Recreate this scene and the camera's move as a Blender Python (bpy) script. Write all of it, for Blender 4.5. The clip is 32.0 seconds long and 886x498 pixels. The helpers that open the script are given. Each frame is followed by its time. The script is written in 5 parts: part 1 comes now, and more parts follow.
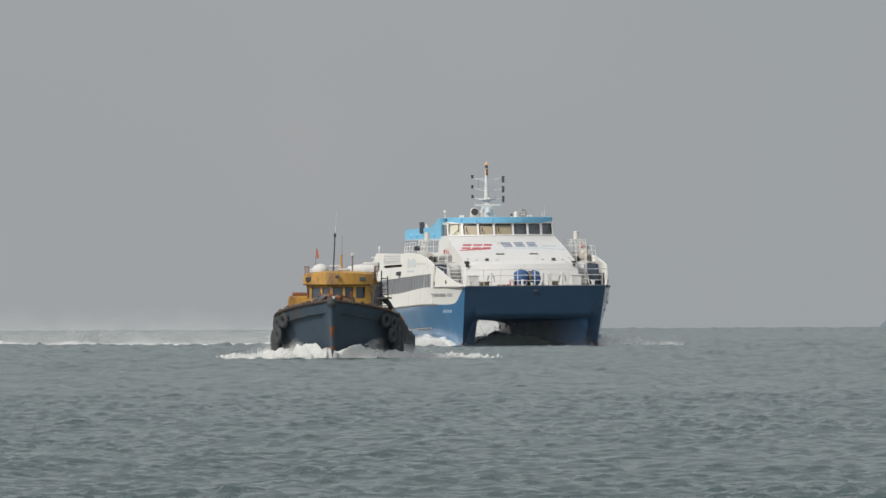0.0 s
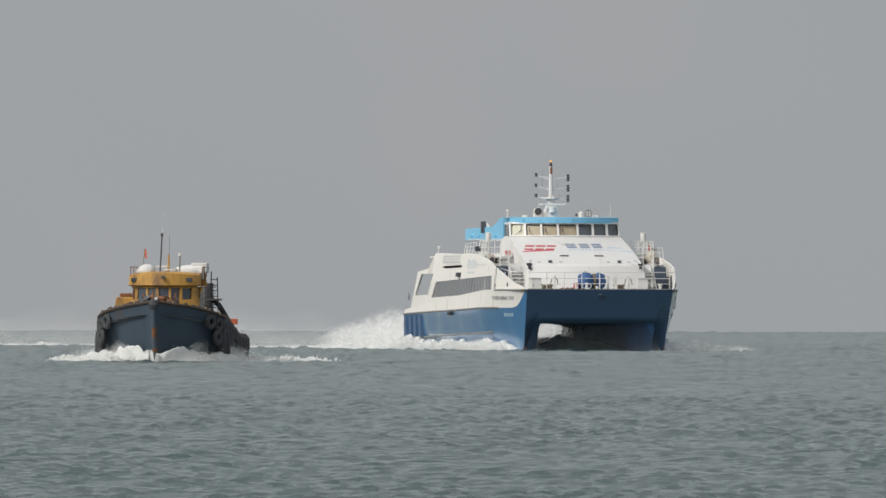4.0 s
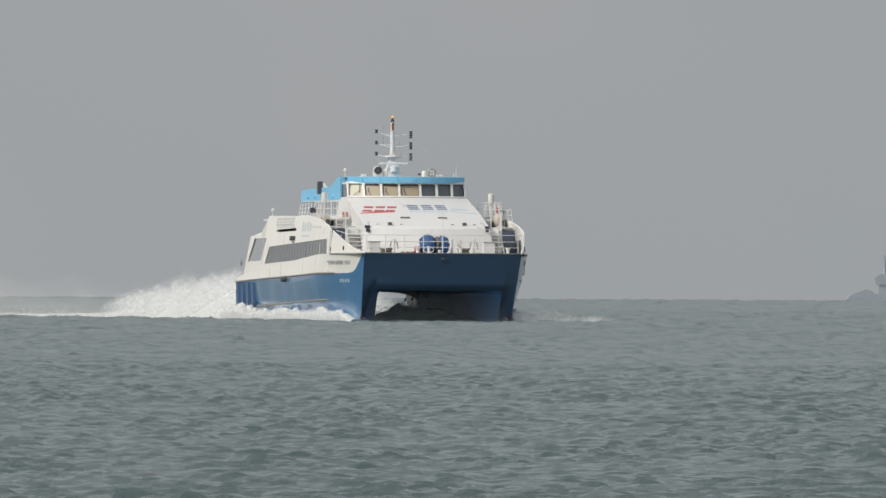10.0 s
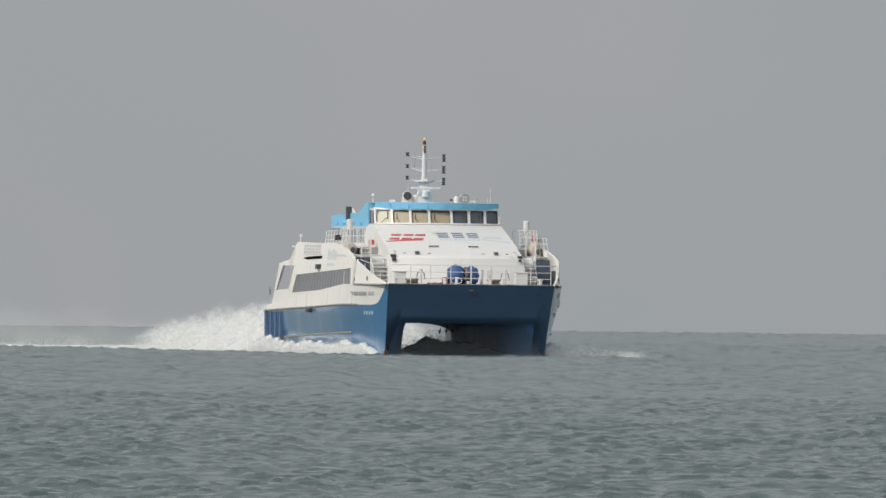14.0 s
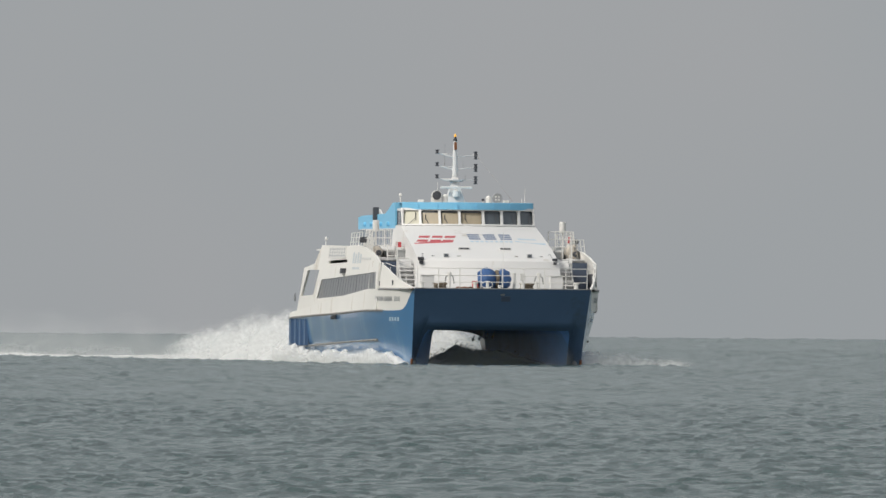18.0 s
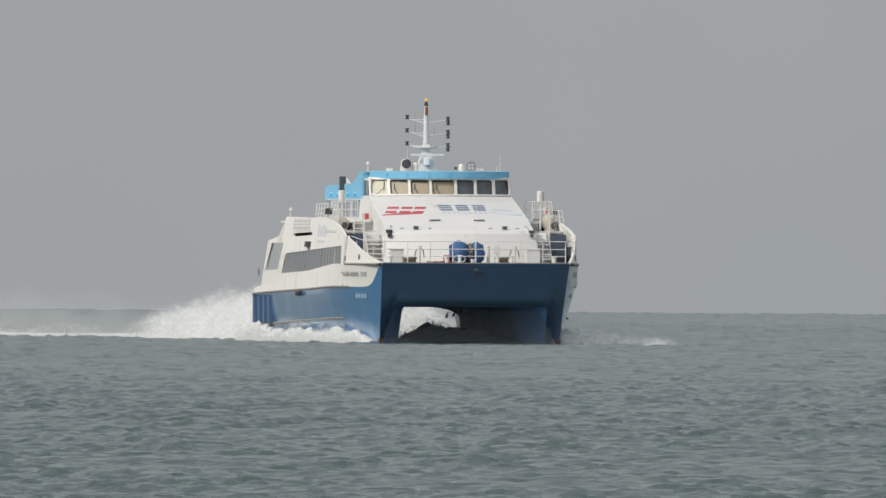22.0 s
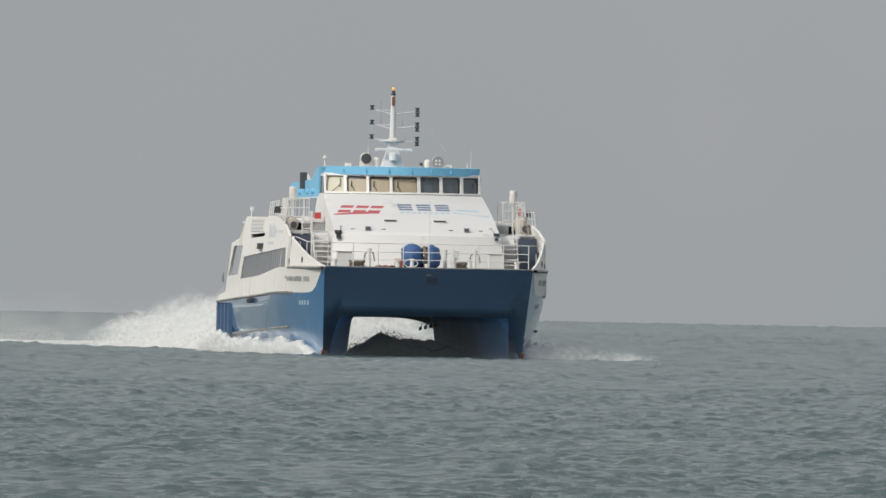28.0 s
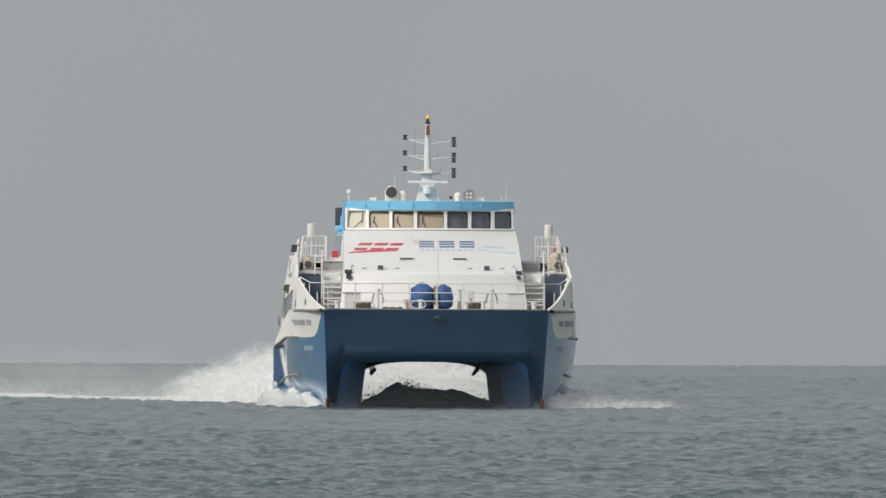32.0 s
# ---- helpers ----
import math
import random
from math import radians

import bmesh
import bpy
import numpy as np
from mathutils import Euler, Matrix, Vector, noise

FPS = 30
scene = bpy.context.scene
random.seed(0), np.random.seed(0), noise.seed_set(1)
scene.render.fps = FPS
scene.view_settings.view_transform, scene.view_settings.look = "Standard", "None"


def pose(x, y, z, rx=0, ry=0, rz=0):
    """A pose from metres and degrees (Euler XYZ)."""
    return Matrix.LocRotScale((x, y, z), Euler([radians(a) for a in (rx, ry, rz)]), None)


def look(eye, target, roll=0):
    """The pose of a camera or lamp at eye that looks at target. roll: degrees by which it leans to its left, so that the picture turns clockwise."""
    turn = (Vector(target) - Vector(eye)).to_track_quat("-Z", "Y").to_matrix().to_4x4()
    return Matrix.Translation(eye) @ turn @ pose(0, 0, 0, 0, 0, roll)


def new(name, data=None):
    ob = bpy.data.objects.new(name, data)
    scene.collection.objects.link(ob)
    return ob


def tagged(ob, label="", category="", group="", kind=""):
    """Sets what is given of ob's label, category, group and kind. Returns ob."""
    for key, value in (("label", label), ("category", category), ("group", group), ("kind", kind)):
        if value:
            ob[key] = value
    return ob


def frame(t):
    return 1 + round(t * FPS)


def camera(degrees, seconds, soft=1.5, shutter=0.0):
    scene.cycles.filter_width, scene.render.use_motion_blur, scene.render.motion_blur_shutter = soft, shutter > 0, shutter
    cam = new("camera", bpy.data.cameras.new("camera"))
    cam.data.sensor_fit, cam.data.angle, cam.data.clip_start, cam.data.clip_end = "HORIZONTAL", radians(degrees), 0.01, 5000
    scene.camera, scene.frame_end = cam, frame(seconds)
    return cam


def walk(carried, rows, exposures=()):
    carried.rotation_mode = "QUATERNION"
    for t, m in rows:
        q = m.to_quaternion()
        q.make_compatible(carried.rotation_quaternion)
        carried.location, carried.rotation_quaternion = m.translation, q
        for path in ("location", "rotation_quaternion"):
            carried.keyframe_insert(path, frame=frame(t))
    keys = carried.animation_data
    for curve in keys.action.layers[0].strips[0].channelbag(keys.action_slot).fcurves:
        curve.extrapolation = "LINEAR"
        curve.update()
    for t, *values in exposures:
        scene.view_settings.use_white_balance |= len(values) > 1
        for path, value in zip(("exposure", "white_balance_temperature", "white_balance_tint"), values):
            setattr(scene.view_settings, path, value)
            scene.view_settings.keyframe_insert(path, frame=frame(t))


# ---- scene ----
# Telephoto view from a slow boat: a catamaran ferry comes on, a harbour tug crosses its track.
EYE = 3.3            # eye height over the water
EARTH = 1.85e6       # radius of the sea's curve, with the haze's refraction
DRIFT = 3.1          # the camera boat's way to the right, m/s

# Seconds, bearing to the right, pitch, roll (degrees) of the hand-held camera.
SWAY = [
    (0, 0.2726, 0.0982, -0.25), (0.5, 0.2956, 0.0940, 0.25), (1, 0.3423, 0.1376, -0.10),
    (1.5, 0.2492, 0.1355, 0.14), (2, 0.1403, 0.1316, 0.22), (2.5, 0.0595, 0.1252, -0.12),
    (4.5, 0.0170, 0.1019, 0.26), (5, 0.2514, 0.1173, 0.31), (5.5, 0.2843, 0.1896, 0.47),
    (6, 0.0959, 0.1383, 0.39), (6.5, 0.0612, 0.1212, 0.65), (7, 0.2001, 0.1157, 0.20),
    (7.5, 0.2201, 0.0938, 0.27), (8, 0.2508, 0.1163, 0.13), (8.5, 0.2734, 0.1053, 0.50),
    (9, 0.0852, 0.0869, 0.29), (9.5, 0.0789, 0.0707, 0.18), (10, 0.2249, 0.0210, 0.29),
    (10.5, 0.2457, 0.0020, 0.22), (11, 0.2168, 0.0575, 0.34), (11.5, 0.2561, 0.0355, 0.49),
    (12, 0.1529, 0.1122, 0.39), (12.5, 0.2100, 0.0211, 0.09), (13, 0.0944, 0.0413, 0.56),
    (13.5, 0.0309, 0.0539, 0.53), (14, 0.0126, 0.1005, 0.61), (14.5, 0.0196, 0.0815, 0.70),
    (16.5, -0.0751, 0.1368, 0.74), (17, -0.0954, 0.1281, 0.75), (17.5, -0.1487, 0.1172, 0.58),
    (18, -0.2522, 0.1163, 0.46), (18.5, -0.1972, 0.1367, 0.42), (19, -0.1623, 0.1278, 0.12),
    (19.5, -0.1812, 0.1083, 0.47), (20, -0.2292, 0.1152, 0.60), (20.5, -0.3220, 0.0703, 0.36),
    (21, -0.2817, 0.0102, 0.31), (21.5, -0.2770, 0.1224, 0.40), (22, -0.4047, 0.0540, 0.37),
    (22.5, -0.4746, 0.1366, 0.38), (23, -0.4354, 0.0767, 0.34), (23.5, -0.5104, 0.1392, 0.28),
    (24, -0.5227, 0.0968, 0.28), (24.5, -0.5302, 0.1499, 0.48), (25, -0.5711, 0.1100, 0.46),
    (25.5, -0.5746, 0.1100, 0.24), (27.5, -0.7772, 0.0955, 0.81), (28, -0.7456, 0.0731, 1.12),
    (28.5, -0.8467, 0.0894, 0.90), (29, -0.9382, 0.1308, 0.74), (29.5, -0.9649, 0.1274, 0.66),
    (30, -1.0314, 0.1023, 0.56), (30.5, -1.0964, 0.1038, 0.36), (31, -1.1741, 0.1826, 0.48),
    (31.5, -1.2631, 0.2102, 0.29), (32, -1.3219, 0.1882, 0.19),
]


def aim(t, bearing, pitch, roll):
    b, p = radians(bearing), radians(pitch)
    eye = Vector((DRIFT * t, 0, EYE))
    way = Vector((math.sin(b) * math.cos(p), math.cos(b) * math.cos(p), math.sin(p)))
    return look(eye, eye + way * 100, roll)


cam = camera(2.2458, 32.0)
walk(cam, [(t, aim(t, b, p, r)) for t, b, p, r in SWAY])

# ---- light: a hazy bright sky and a veiled sun over the viewer's left shoulder ----
SUN_AZ, SUN_EL = radians(232), radians(40)     # clockwise from +y
world = bpy.data.worlds.new("hazy_sky")
scene.world = world
world.use_nodes = True
nt = world.node_tree
sky = nt.nodes.new("ShaderNodeTexSky")
sky.sky_type, sky.sun_disc = "NISHITA", False
sky.sun_elevation, sky.sun_rotation = SUN_EL, SUN_AZ
sky.dust_density, sky.air_density = 6.0, 1.5
hsv = nt.nodes.new("ShaderNodeHueSaturation")
hsv.inputs["Saturation"].default_value = 0.35
nt.links.new(sky.outputs[0], hsv.inputs["Color"])
bg_sky, bg_haze, add = nt.nodes["Background"], nt.nodes.new("ShaderNodeBackground"), nt.nodes.new("ShaderNodeAddShader")
bg_sky.inputs["Strength"].default_value = 0.05
nt.links.new(hsv.outputs[0], bg_sky.inputs["Color"])
# the haze layer: an even veil with faint broad unevenness
co, ns = nt.nodes.new("ShaderNodeTexCoord"), nt.nodes.new("ShaderNodeTexNoise")
ns.inputs["Scale"].default_value, ns.inputs["Detail"].default_value = 40.0, 2.0
rmp = nt.nodes.new("ShaderNodeValToRGB")
rmp.color_ramp.elements[0].position, rmp.color_ramp.elements[1].position = 0.3, 0.7
rmp.color_ramp.elements[0].color, rmp.color_ramp.elements[1].color = (0.318, 0.343, 0.360, 1), (0.345, 0.354, 0.366, 1)
nt.links.new(co.outputs["Generated"], ns.inputs["Vector"])
nt.links.new(ns.outputs["Fac"], rmp.inputs["Fac"])
nt.links.new(rmp.outputs[0], bg_haze.inputs["Color"])
bg_haze.inputs["Strength"].default_value = 1.0
nt.links.new(bg_sky.outputs[0], add.inputs[0])
nt.links.new(bg_haze.outputs[0], add.inputs[1])
nt.links.new(add.outputs[0], nt.nodes["World Output"].inputs["Surface"])
sun = new("sun", bpy.data.lights.new("sun", "SUN"))
sun.data.energy, sun.data.angle, sun.data.color = 1.9, radians(4), (1.0, 0.95, 0.87)
sun.matrix_world = look((0, 0, 0), (-math.sin(SUN_AZ) * math.cos(SUN_EL), -math.cos(SUN_AZ) * math.cos(SUN_EL), -math.sin(SUN_EL)))
sun.location = (-200, -200, 300)


# ---- materials ----
def material(name, colour, rough=0.5, metal=0.0, vary=0.12, scale=1.2, dirt=None, dirt_at=0.62, streak=(1, 1, 1), bump=0.0, coat=0.0, glow=None):
    """Paint or metal with broad unevenness, fine grain and, where given, stains of another colour."""
    m = bpy.data.materials.new(name)
    m.use_nodes = True
    n, l = m.node_tree.nodes, m.node_tree.links
    b = n["Principled BSDF"]
    tc, mp = n.new("ShaderNodeTexCoord"), n.new("ShaderNodeMapping")
    mp.inputs["Scale"].default_value = streak
    l.new(tc.outputs["Object"], mp.inputs["Vector"])
    big, fine = n.new("ShaderNodeTexNoise"), n.new("ShaderNodeTexNoise")
    big.inputs["Scale"].default_value, big.inputs["Detail"].default_value = scale, 5.0
    fine.inputs["Scale"].default_value, fine.inputs["Detail"].default_value = scale * 9, 4.0
    l.new(mp.outputs[0], big.inputs["Vector"])
    l.new(mp.outputs[0], fine.inputs["Vector"])
    mix = n.new("ShaderNodeMixRGB")
    mix.inputs["Color1"].default_value = (*[c * (1 - vary) for c in colour], 1)
    mix.inputs["Color2"].default_value = (*[min(1, c * (1 + vary)) for c in colour], 1)
    l.new(big.outputs["Fac"], mix.inputs["Fac"])
    out = mix.outputs[0]
    if dirt:
        mul, ramp, m2 = n.new("ShaderNodeMath"), n.new("ShaderNodeValToRGB"), n.new("ShaderNodeMixRGB")
        mul.operation = "ADD"
        half = n.new("ShaderNodeMath")
        half.operation, half.inputs[1].default_value = "MULTIPLY", 0.35
        l.new(fine.outputs["Fac"], half.inputs[0])
        l.new(big.outputs["Fac"], mul.inputs[0])
        l.new(half.outputs[0], mul.inputs[1])
        ramp.color_ramp.elements[0].position, ramp.color_ramp.elements[1].position = dirt_at, dirt_at + 0.22
        l.new(mul.outputs[0], ramp.inputs["Fac"])
        m2.inputs["Color2"].default_value = (*dirt, 1)
        l.new(out, m2.inputs["Color1"])
        l.new(ramp.outputs[0], m2.inputs["Fac"])
        out = m2.outputs[0]
    l.new(out, b.inputs["Base Color"])
    b.inputs["Roughness"].default_value, b.inputs["Metallic"].default_value = rough, metal
    b.inputs["Coat Weight"].default_value = coat
    if bump:
        bp = n.new("ShaderNodeBump")
        bp.inputs["Strength"].default_value, bp.inputs["Distance"].default_value = bump, 0.03
        l.new(fine.outputs["Fac"], bp.inputs["Height"])
        l.new(bp.outputs[0], b.inputs["Normal"])
    if glow:
        b.inputs["Emission Color"].default_value, b.inputs["Emission Strength"].default_value = (*glow[0], 1), glow[1]
    return m


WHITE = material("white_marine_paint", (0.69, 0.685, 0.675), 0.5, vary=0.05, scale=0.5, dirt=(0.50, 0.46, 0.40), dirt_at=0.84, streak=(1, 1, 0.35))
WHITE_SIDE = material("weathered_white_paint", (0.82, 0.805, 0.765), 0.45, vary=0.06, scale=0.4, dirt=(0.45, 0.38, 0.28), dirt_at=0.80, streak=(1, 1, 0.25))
BLUE = material("blue_hull_paint", (0.043, 0.185, 0.40), 0.30, vary=0.18, scale=0.35, dirt=(0.20, 0.34, 0.45), dirt_at=0.70, streak=(1, 1, 0.30), bump=0.02, coat=1.0)
NAVY = material("navy_bow_paint", (0.075, 0.135, 0.240), 0.42, vary=0.12, scale=0.4, dirt=(0.07, 0.11, 0.16), dirt_at=0.80)
# Navy brightened past its paint: haze over the dark tunnel, put into the colour
HAZED_NAVY = material("haze_lifted_navy", (0.20, 0.42, 0.86), 0.75, vary=0.25, scale=0.6)
HAZED_NAVY.node_tree.nodes["Principled BSDF"].inputs["Specular IOR Level"].default_value = 0.08
SKYBLUE = material("light_blue_paint", (0.20, 0.52, 0.76), 0.4, vary=0.06, scale=0.7)
RAIL_WHITE = material("white_tube_paint", (0.74, 0.73, 0.70), 0.45, vary=0.08, scale=3, dirt=(0.40, 0.30, 0.2), dirt_at=0.82)
GREY = material("grey_deck_paint", (0.30, 0.31, 0.31), 0.7, vary=0.15, scale=1.5, dirt=(0.16, 0.15, 0.14))
TUNNEL = material("pale_underdeck_paint", (0.78, 0.78, 0.76), 0.5, vary=0.15, scale=0.8, dirt=(0.5, 0.5, 0.48))
RUBBER = material("black_rubber", (0.050, 0.053, 0.058), 0.75, vary=0.3, scale=4, bump=0.4)
DARK = material("dark_fitting", (0.062, 0.065, 0.074), 0.5, vary=0.2, scale=5)
STRIP = material("grey_rubbing_strip", (0.30, 0.31, 0.31), 0.6, vary=0.25, scale=2, dirt=(0.19, 0.165, 0.14), dirt_at=0.6)
GLASS_DARK = material("dark_window_glass", (0.085, 0.10, 0.115), 0.08, vary=0.1, scale=0.8, coat=0.6)
PANE_JOINT = material("dark_pane_joint", (0.10, 0.105, 0.115), 0.5, vary=0.15, scale=2)
GLASS_SIDE = material("smoked_side_glazing", (0.21, 0.215, 0.225), 0.3, vary=0.15, scale=0.9, coat=0.2)
BLIND = material("tan_blind_behind_glass", (0.36, 0.305, 0.215), 0.5, vary=0.12, scale=2.5, streak=(1, 6, 0.3))
BLIND_PALE = material("cream_blind_behind_glass", (0.56, 0.54, 0.43), 0.5, vary=0.08, scale=2.0)
RED = material("red_paint", (0.50, 0.06, 0.07), 0.4, vary=0.08, scale=3)
LOGO_BLUE = material("dark_blue_lettering", (0.12, 0.17, 0.28), 0.4, vary=0.08, scale=3)
LOGO_PALE = material("pale_blue_lettering", (0.44, 0.57, 0.67), 0.4, vary=0.08, scale=3)
CREST = material("pale_grey_crest", (0.60, 0.645, 0.67), 0.5, vary=0.15, scale=3)
# Dim blue of the shaded doorways, put into colour; the bow plate shares it
DIM_BLUE = material("dim_blue_grey", (0.075, 0.10, 0.15), 0.4, vary=0.1, scale=2)
LOUVRE = material("grey_blue_louvre", (0.27, 0.30, 0.34), 0.5, vary=0.12, scale=2)
STAIN = material("faint_rust_stain", (0.56, 0.50, 0.42), 0.6, vary=0.2, scale=4)
LETTER_GREY = material("grey_lettering", (0.47, 0.48, 0.49), 0.5, vary=0.1, scale=3)
TARP = material("blue_tarpaulin", (0.035, 0.10, 0.26), 0.55, vary=0.25, scale=3, bump=0.8)
ROPE = material("tan_rope", (0.20, 0.165, 0.12), 0.85, vary=0.3, scale=12, bump=0.6)
CREAM = material("cream_canister", (0.52, 0.47, 0.40), 0.5, vary=0.1, scale=3)
AMBER = material("amber_lamp", (0.9, 0.45, 0.05), 0.3, glow=((1.0, 0.45, 0.05), 0.4))
STEEL = material("dull_steel", (0.35, 0.36, 0.37), 0.4, metal=0.6, vary=0.15, scale=4)
YELLOW = material("ochre_yellow_paint", (0.50, 0.275, 0.055), 0.6, vary=0.18, scale=1.2, dirt=(0.20, 0.11, 0.05), dirt_at=0.66, streak=(1, 1, 0.3))
TUG_HULL = material("worn_black_green_hull", (0.066, 0.096, 0.132), 0.6, vary=0.3, scale=0.8, dirt=(0.11, 0.085, 0.07), dirt_at=0.76, streak=(1, 1, 0.4), bump=0.3)
RUST = material("orange_rust", (0.25, 0.10, 0.045), 0.85, vary=0.35, scale=3, dirt=(0.07, 0.05, 0.04), dirt_at=0.66, bump=0.4)
TUG_GLASS = material("dark_blue_window", (0.035, 0.055, 0.085), 0.1, vary=0.15, scale=2, coat=0.5)
CANVAS = material("off_white_canvas", (0.66, 0.66, 0.65), 0.7, vary=0.1, scale=2, bump=0.5)
ORANGE = material("faded_orange_paint", (0.55, 0.13, 0.06), 0.6, vary=0.15, scale=3)
# the far ship's haze is put into this pale grey-blue colour
HAZY_HULL = material("haze_veiled_hull", (0.312, 0.352, 0.398), 1.0, vary=0.05, scale=0.3)


def foam_material(name, cover):
    """White aerated water; cover below 1 lets part of the light through, as fine spray does."""
    m = bpy.data.materials.new(name)
    m.use_nodes = True
    n, l = m.node_tree.nodes, m.node_tree.links
    b = n["Principled BSDF"]
    b.inputs["Base Color"].default_value = (0.86, 0.87, 0.86, 1)
    b.inputs["Roughness"].default_value = 0.9
    b.inputs["Specular IOR Level"].default_value = 0.1
    tr, mx = n.new("ShaderNodeBsdfTransparent"), n.new("ShaderNodeMixShader")
    glow, mx0 = n.new("ShaderNodeBsdfTranslucent"), n.new("ShaderNodeMixShader")
    glow.inputs["Color"].default_value = (0.86, 0.87, 0.86, 1)
    mx0.inputs[0].default_value = 0.35
    l.new(b.outputs[0], mx0.inputs[1])
    l.new(glow.outputs[0], mx0.inputs[2])
    mx.inputs[0].default_value = cover
    l.new(tr.outputs[0], mx.inputs[1])
    l.new(mx0.outputs[0], mx.inputs[2])
    l.new(mx.outputs[0], n["Material Output"].inputs["Surface"])
    return m


FOAM = foam_material("white_foam", 1.0)


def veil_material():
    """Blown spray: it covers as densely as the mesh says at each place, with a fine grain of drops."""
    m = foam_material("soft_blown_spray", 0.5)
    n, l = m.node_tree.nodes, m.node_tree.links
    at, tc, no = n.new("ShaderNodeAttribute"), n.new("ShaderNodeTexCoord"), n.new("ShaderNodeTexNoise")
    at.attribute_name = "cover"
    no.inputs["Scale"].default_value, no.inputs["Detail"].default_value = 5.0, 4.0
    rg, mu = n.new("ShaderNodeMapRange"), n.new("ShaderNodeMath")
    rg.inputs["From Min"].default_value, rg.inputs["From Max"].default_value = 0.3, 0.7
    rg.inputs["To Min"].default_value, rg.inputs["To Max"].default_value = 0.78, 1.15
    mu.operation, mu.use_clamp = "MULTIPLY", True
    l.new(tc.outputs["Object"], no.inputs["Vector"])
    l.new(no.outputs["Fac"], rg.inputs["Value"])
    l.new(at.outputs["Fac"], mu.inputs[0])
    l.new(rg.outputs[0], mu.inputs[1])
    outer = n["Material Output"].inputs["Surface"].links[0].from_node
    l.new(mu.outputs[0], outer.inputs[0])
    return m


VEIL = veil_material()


def water_material():
    m = bpy.data.materials.new("grey_green_sea")
    m.use_nodes = True
    n, l = m.node_tree.nodes, m.node_tree.links
    b = n["Principled BSDF"]
    tc = n.new("ShaderNodeTexCoord")
    big, rip, rip2 = n.new("ShaderNodeTexNoise"), n.new("ShaderNodeTexNoise"), n.new("ShaderNodeTexNoise")
    for node, s, d in ((big, 0.03, 3), (rip, 2.2, 5), (rip2, 7.0, 3)):
        node.inputs["Scale"].default_value, node.inputs["Detail"].default_value = s, d
        l.new(tc.outputs["Object"], node.inputs["Vector"])
    mix = n.new("ShaderNodeMixRGB")
    mix.inputs["Color1"].default_value, mix.inputs["Color2"].default_value = (0.052, 0.086, 0.086, 1), (0.072, 0.108, 0.106, 1)
    l.new(big.outputs["Fac"], mix.inputs["Fac"])
    l.new(mix.outputs[0], b.inputs["Base Color"])
    b.inputs["Roughness"].default_value, b.inputs["IOR"].default_value = 0.21, 1.33
    b1, b2 = n.new("ShaderNodeBump"), n.new("ShaderNodeBump")
    b1.inputs["Strength"].default_value, b1.inputs["Distance"].default_value = 0.9, 0.12
    b2.inputs["Strength"].default_value, b2.inputs["Distance"].default_value = 0.8, 0.05
    l.new(rip.outputs["Fac"], b1.inputs["Height"])
    l.new(rip2.outputs["Fac"], b2.inputs["Height"])
    l.new(b1.outputs[0], b2.inputs["Normal"])
    l.new(b2.outputs[0], b.inputs["Normal"])
    return m


WATER = water_material()


# ---- the sea: one curved sheet, finely waved in the stretch of water that is looked over ----
def sea_height(x, y):
    """Short steep wind waves from many directions, over a low swell."""
    rng = np.random.RandomState(4)
    z = np.zeros_like(x)
    for k in range(58):
        lam = 0.27 * 1.034 ** k if k < 34 else (rng.uniform(1.2, 3.2) if k < 48 else rng.uniform(5.0, 12.0))
        th = rng.normal(radians(262), 0.6 if lam < 1.2 else 0.45)
        amp = 0.0205 * lam if lam < 1.0 else 0.0075 if lam < 4 else 0.0104
        ph, kk = rng.uniform(0, 6.283), 6.283 / lam
        arg = kk * (x * math.cos(th) + y * math.sin(th)) + ph
        # a slow random envelope breaks the crests up
        env = 0.6 + 0.6 * np.sin(x * rng.uniform(0.05, 0.7) + y * rng.uniform(-0.15, 0.15) + rng.uniform(0, 6.283))
        z += amp * env * (np.sin(arg) + 0.30 * np.cos(2 * arg))
    return z


def sea_band(ys, columns, dip=0.0):
    """One stretch of water over the given distances; the finely waved strip follows the sight lines."""
    xs = np.concatenate([[-4800, -2500, -1200, -600, -300, -220], np.linspace(-175, 175, columns), [230, 320, 600, 1200, 2500, 4800]])
    X = np.repeat(xs[None, :], len(ys), 0)
    Y = np.repeat(np.asarray(ys, float)[:, None], len(xs), 1)
    inner = np.abs(X) <= 180
    squeeze = np.interp(Y, [0, 285, 1000, 2600, 4800], [0.21, 0.21, 0.255, 0.43, 0.86])
    centre = np.interp(Y, [0, 285, 1000, 2600, 4800], [47, 47, 40, 26, 8])
    X = np.where(inner, centre + X * squeeze, X)
    Z = np.where(inner & (Y >= 284), sea_height(X, Y) * np.interp(Y, [300, 900, 1500, 2600], [0.95, 1.15, 1.8, 2.8]), 0.0) - (X * X + Y * Y) / (2 * EARTH)
    Z = Z - dip * np.clip(1 - (Y - ys[0]) / 14.0, 0, 1)     # its near edge tucks under the band before it
    i = np.arange(X.size).reshape(X.shape)
    quads = np.stack([i[:-1, :-1], i[:-1, 1:], i[1:, 1:], i[1:, :-1]], -1).reshape(-1, 4)
    return np.stack([X, Y, Z], -1).reshape(-1, 3), quads


def spaced(a, b, n, power):
    """Distances from a to b whose steps grow with distance."""
    k = 1 - power
    return (a ** k + (b ** k - a ** k) * np.linspace(0, 1, n)) ** (1 / k)


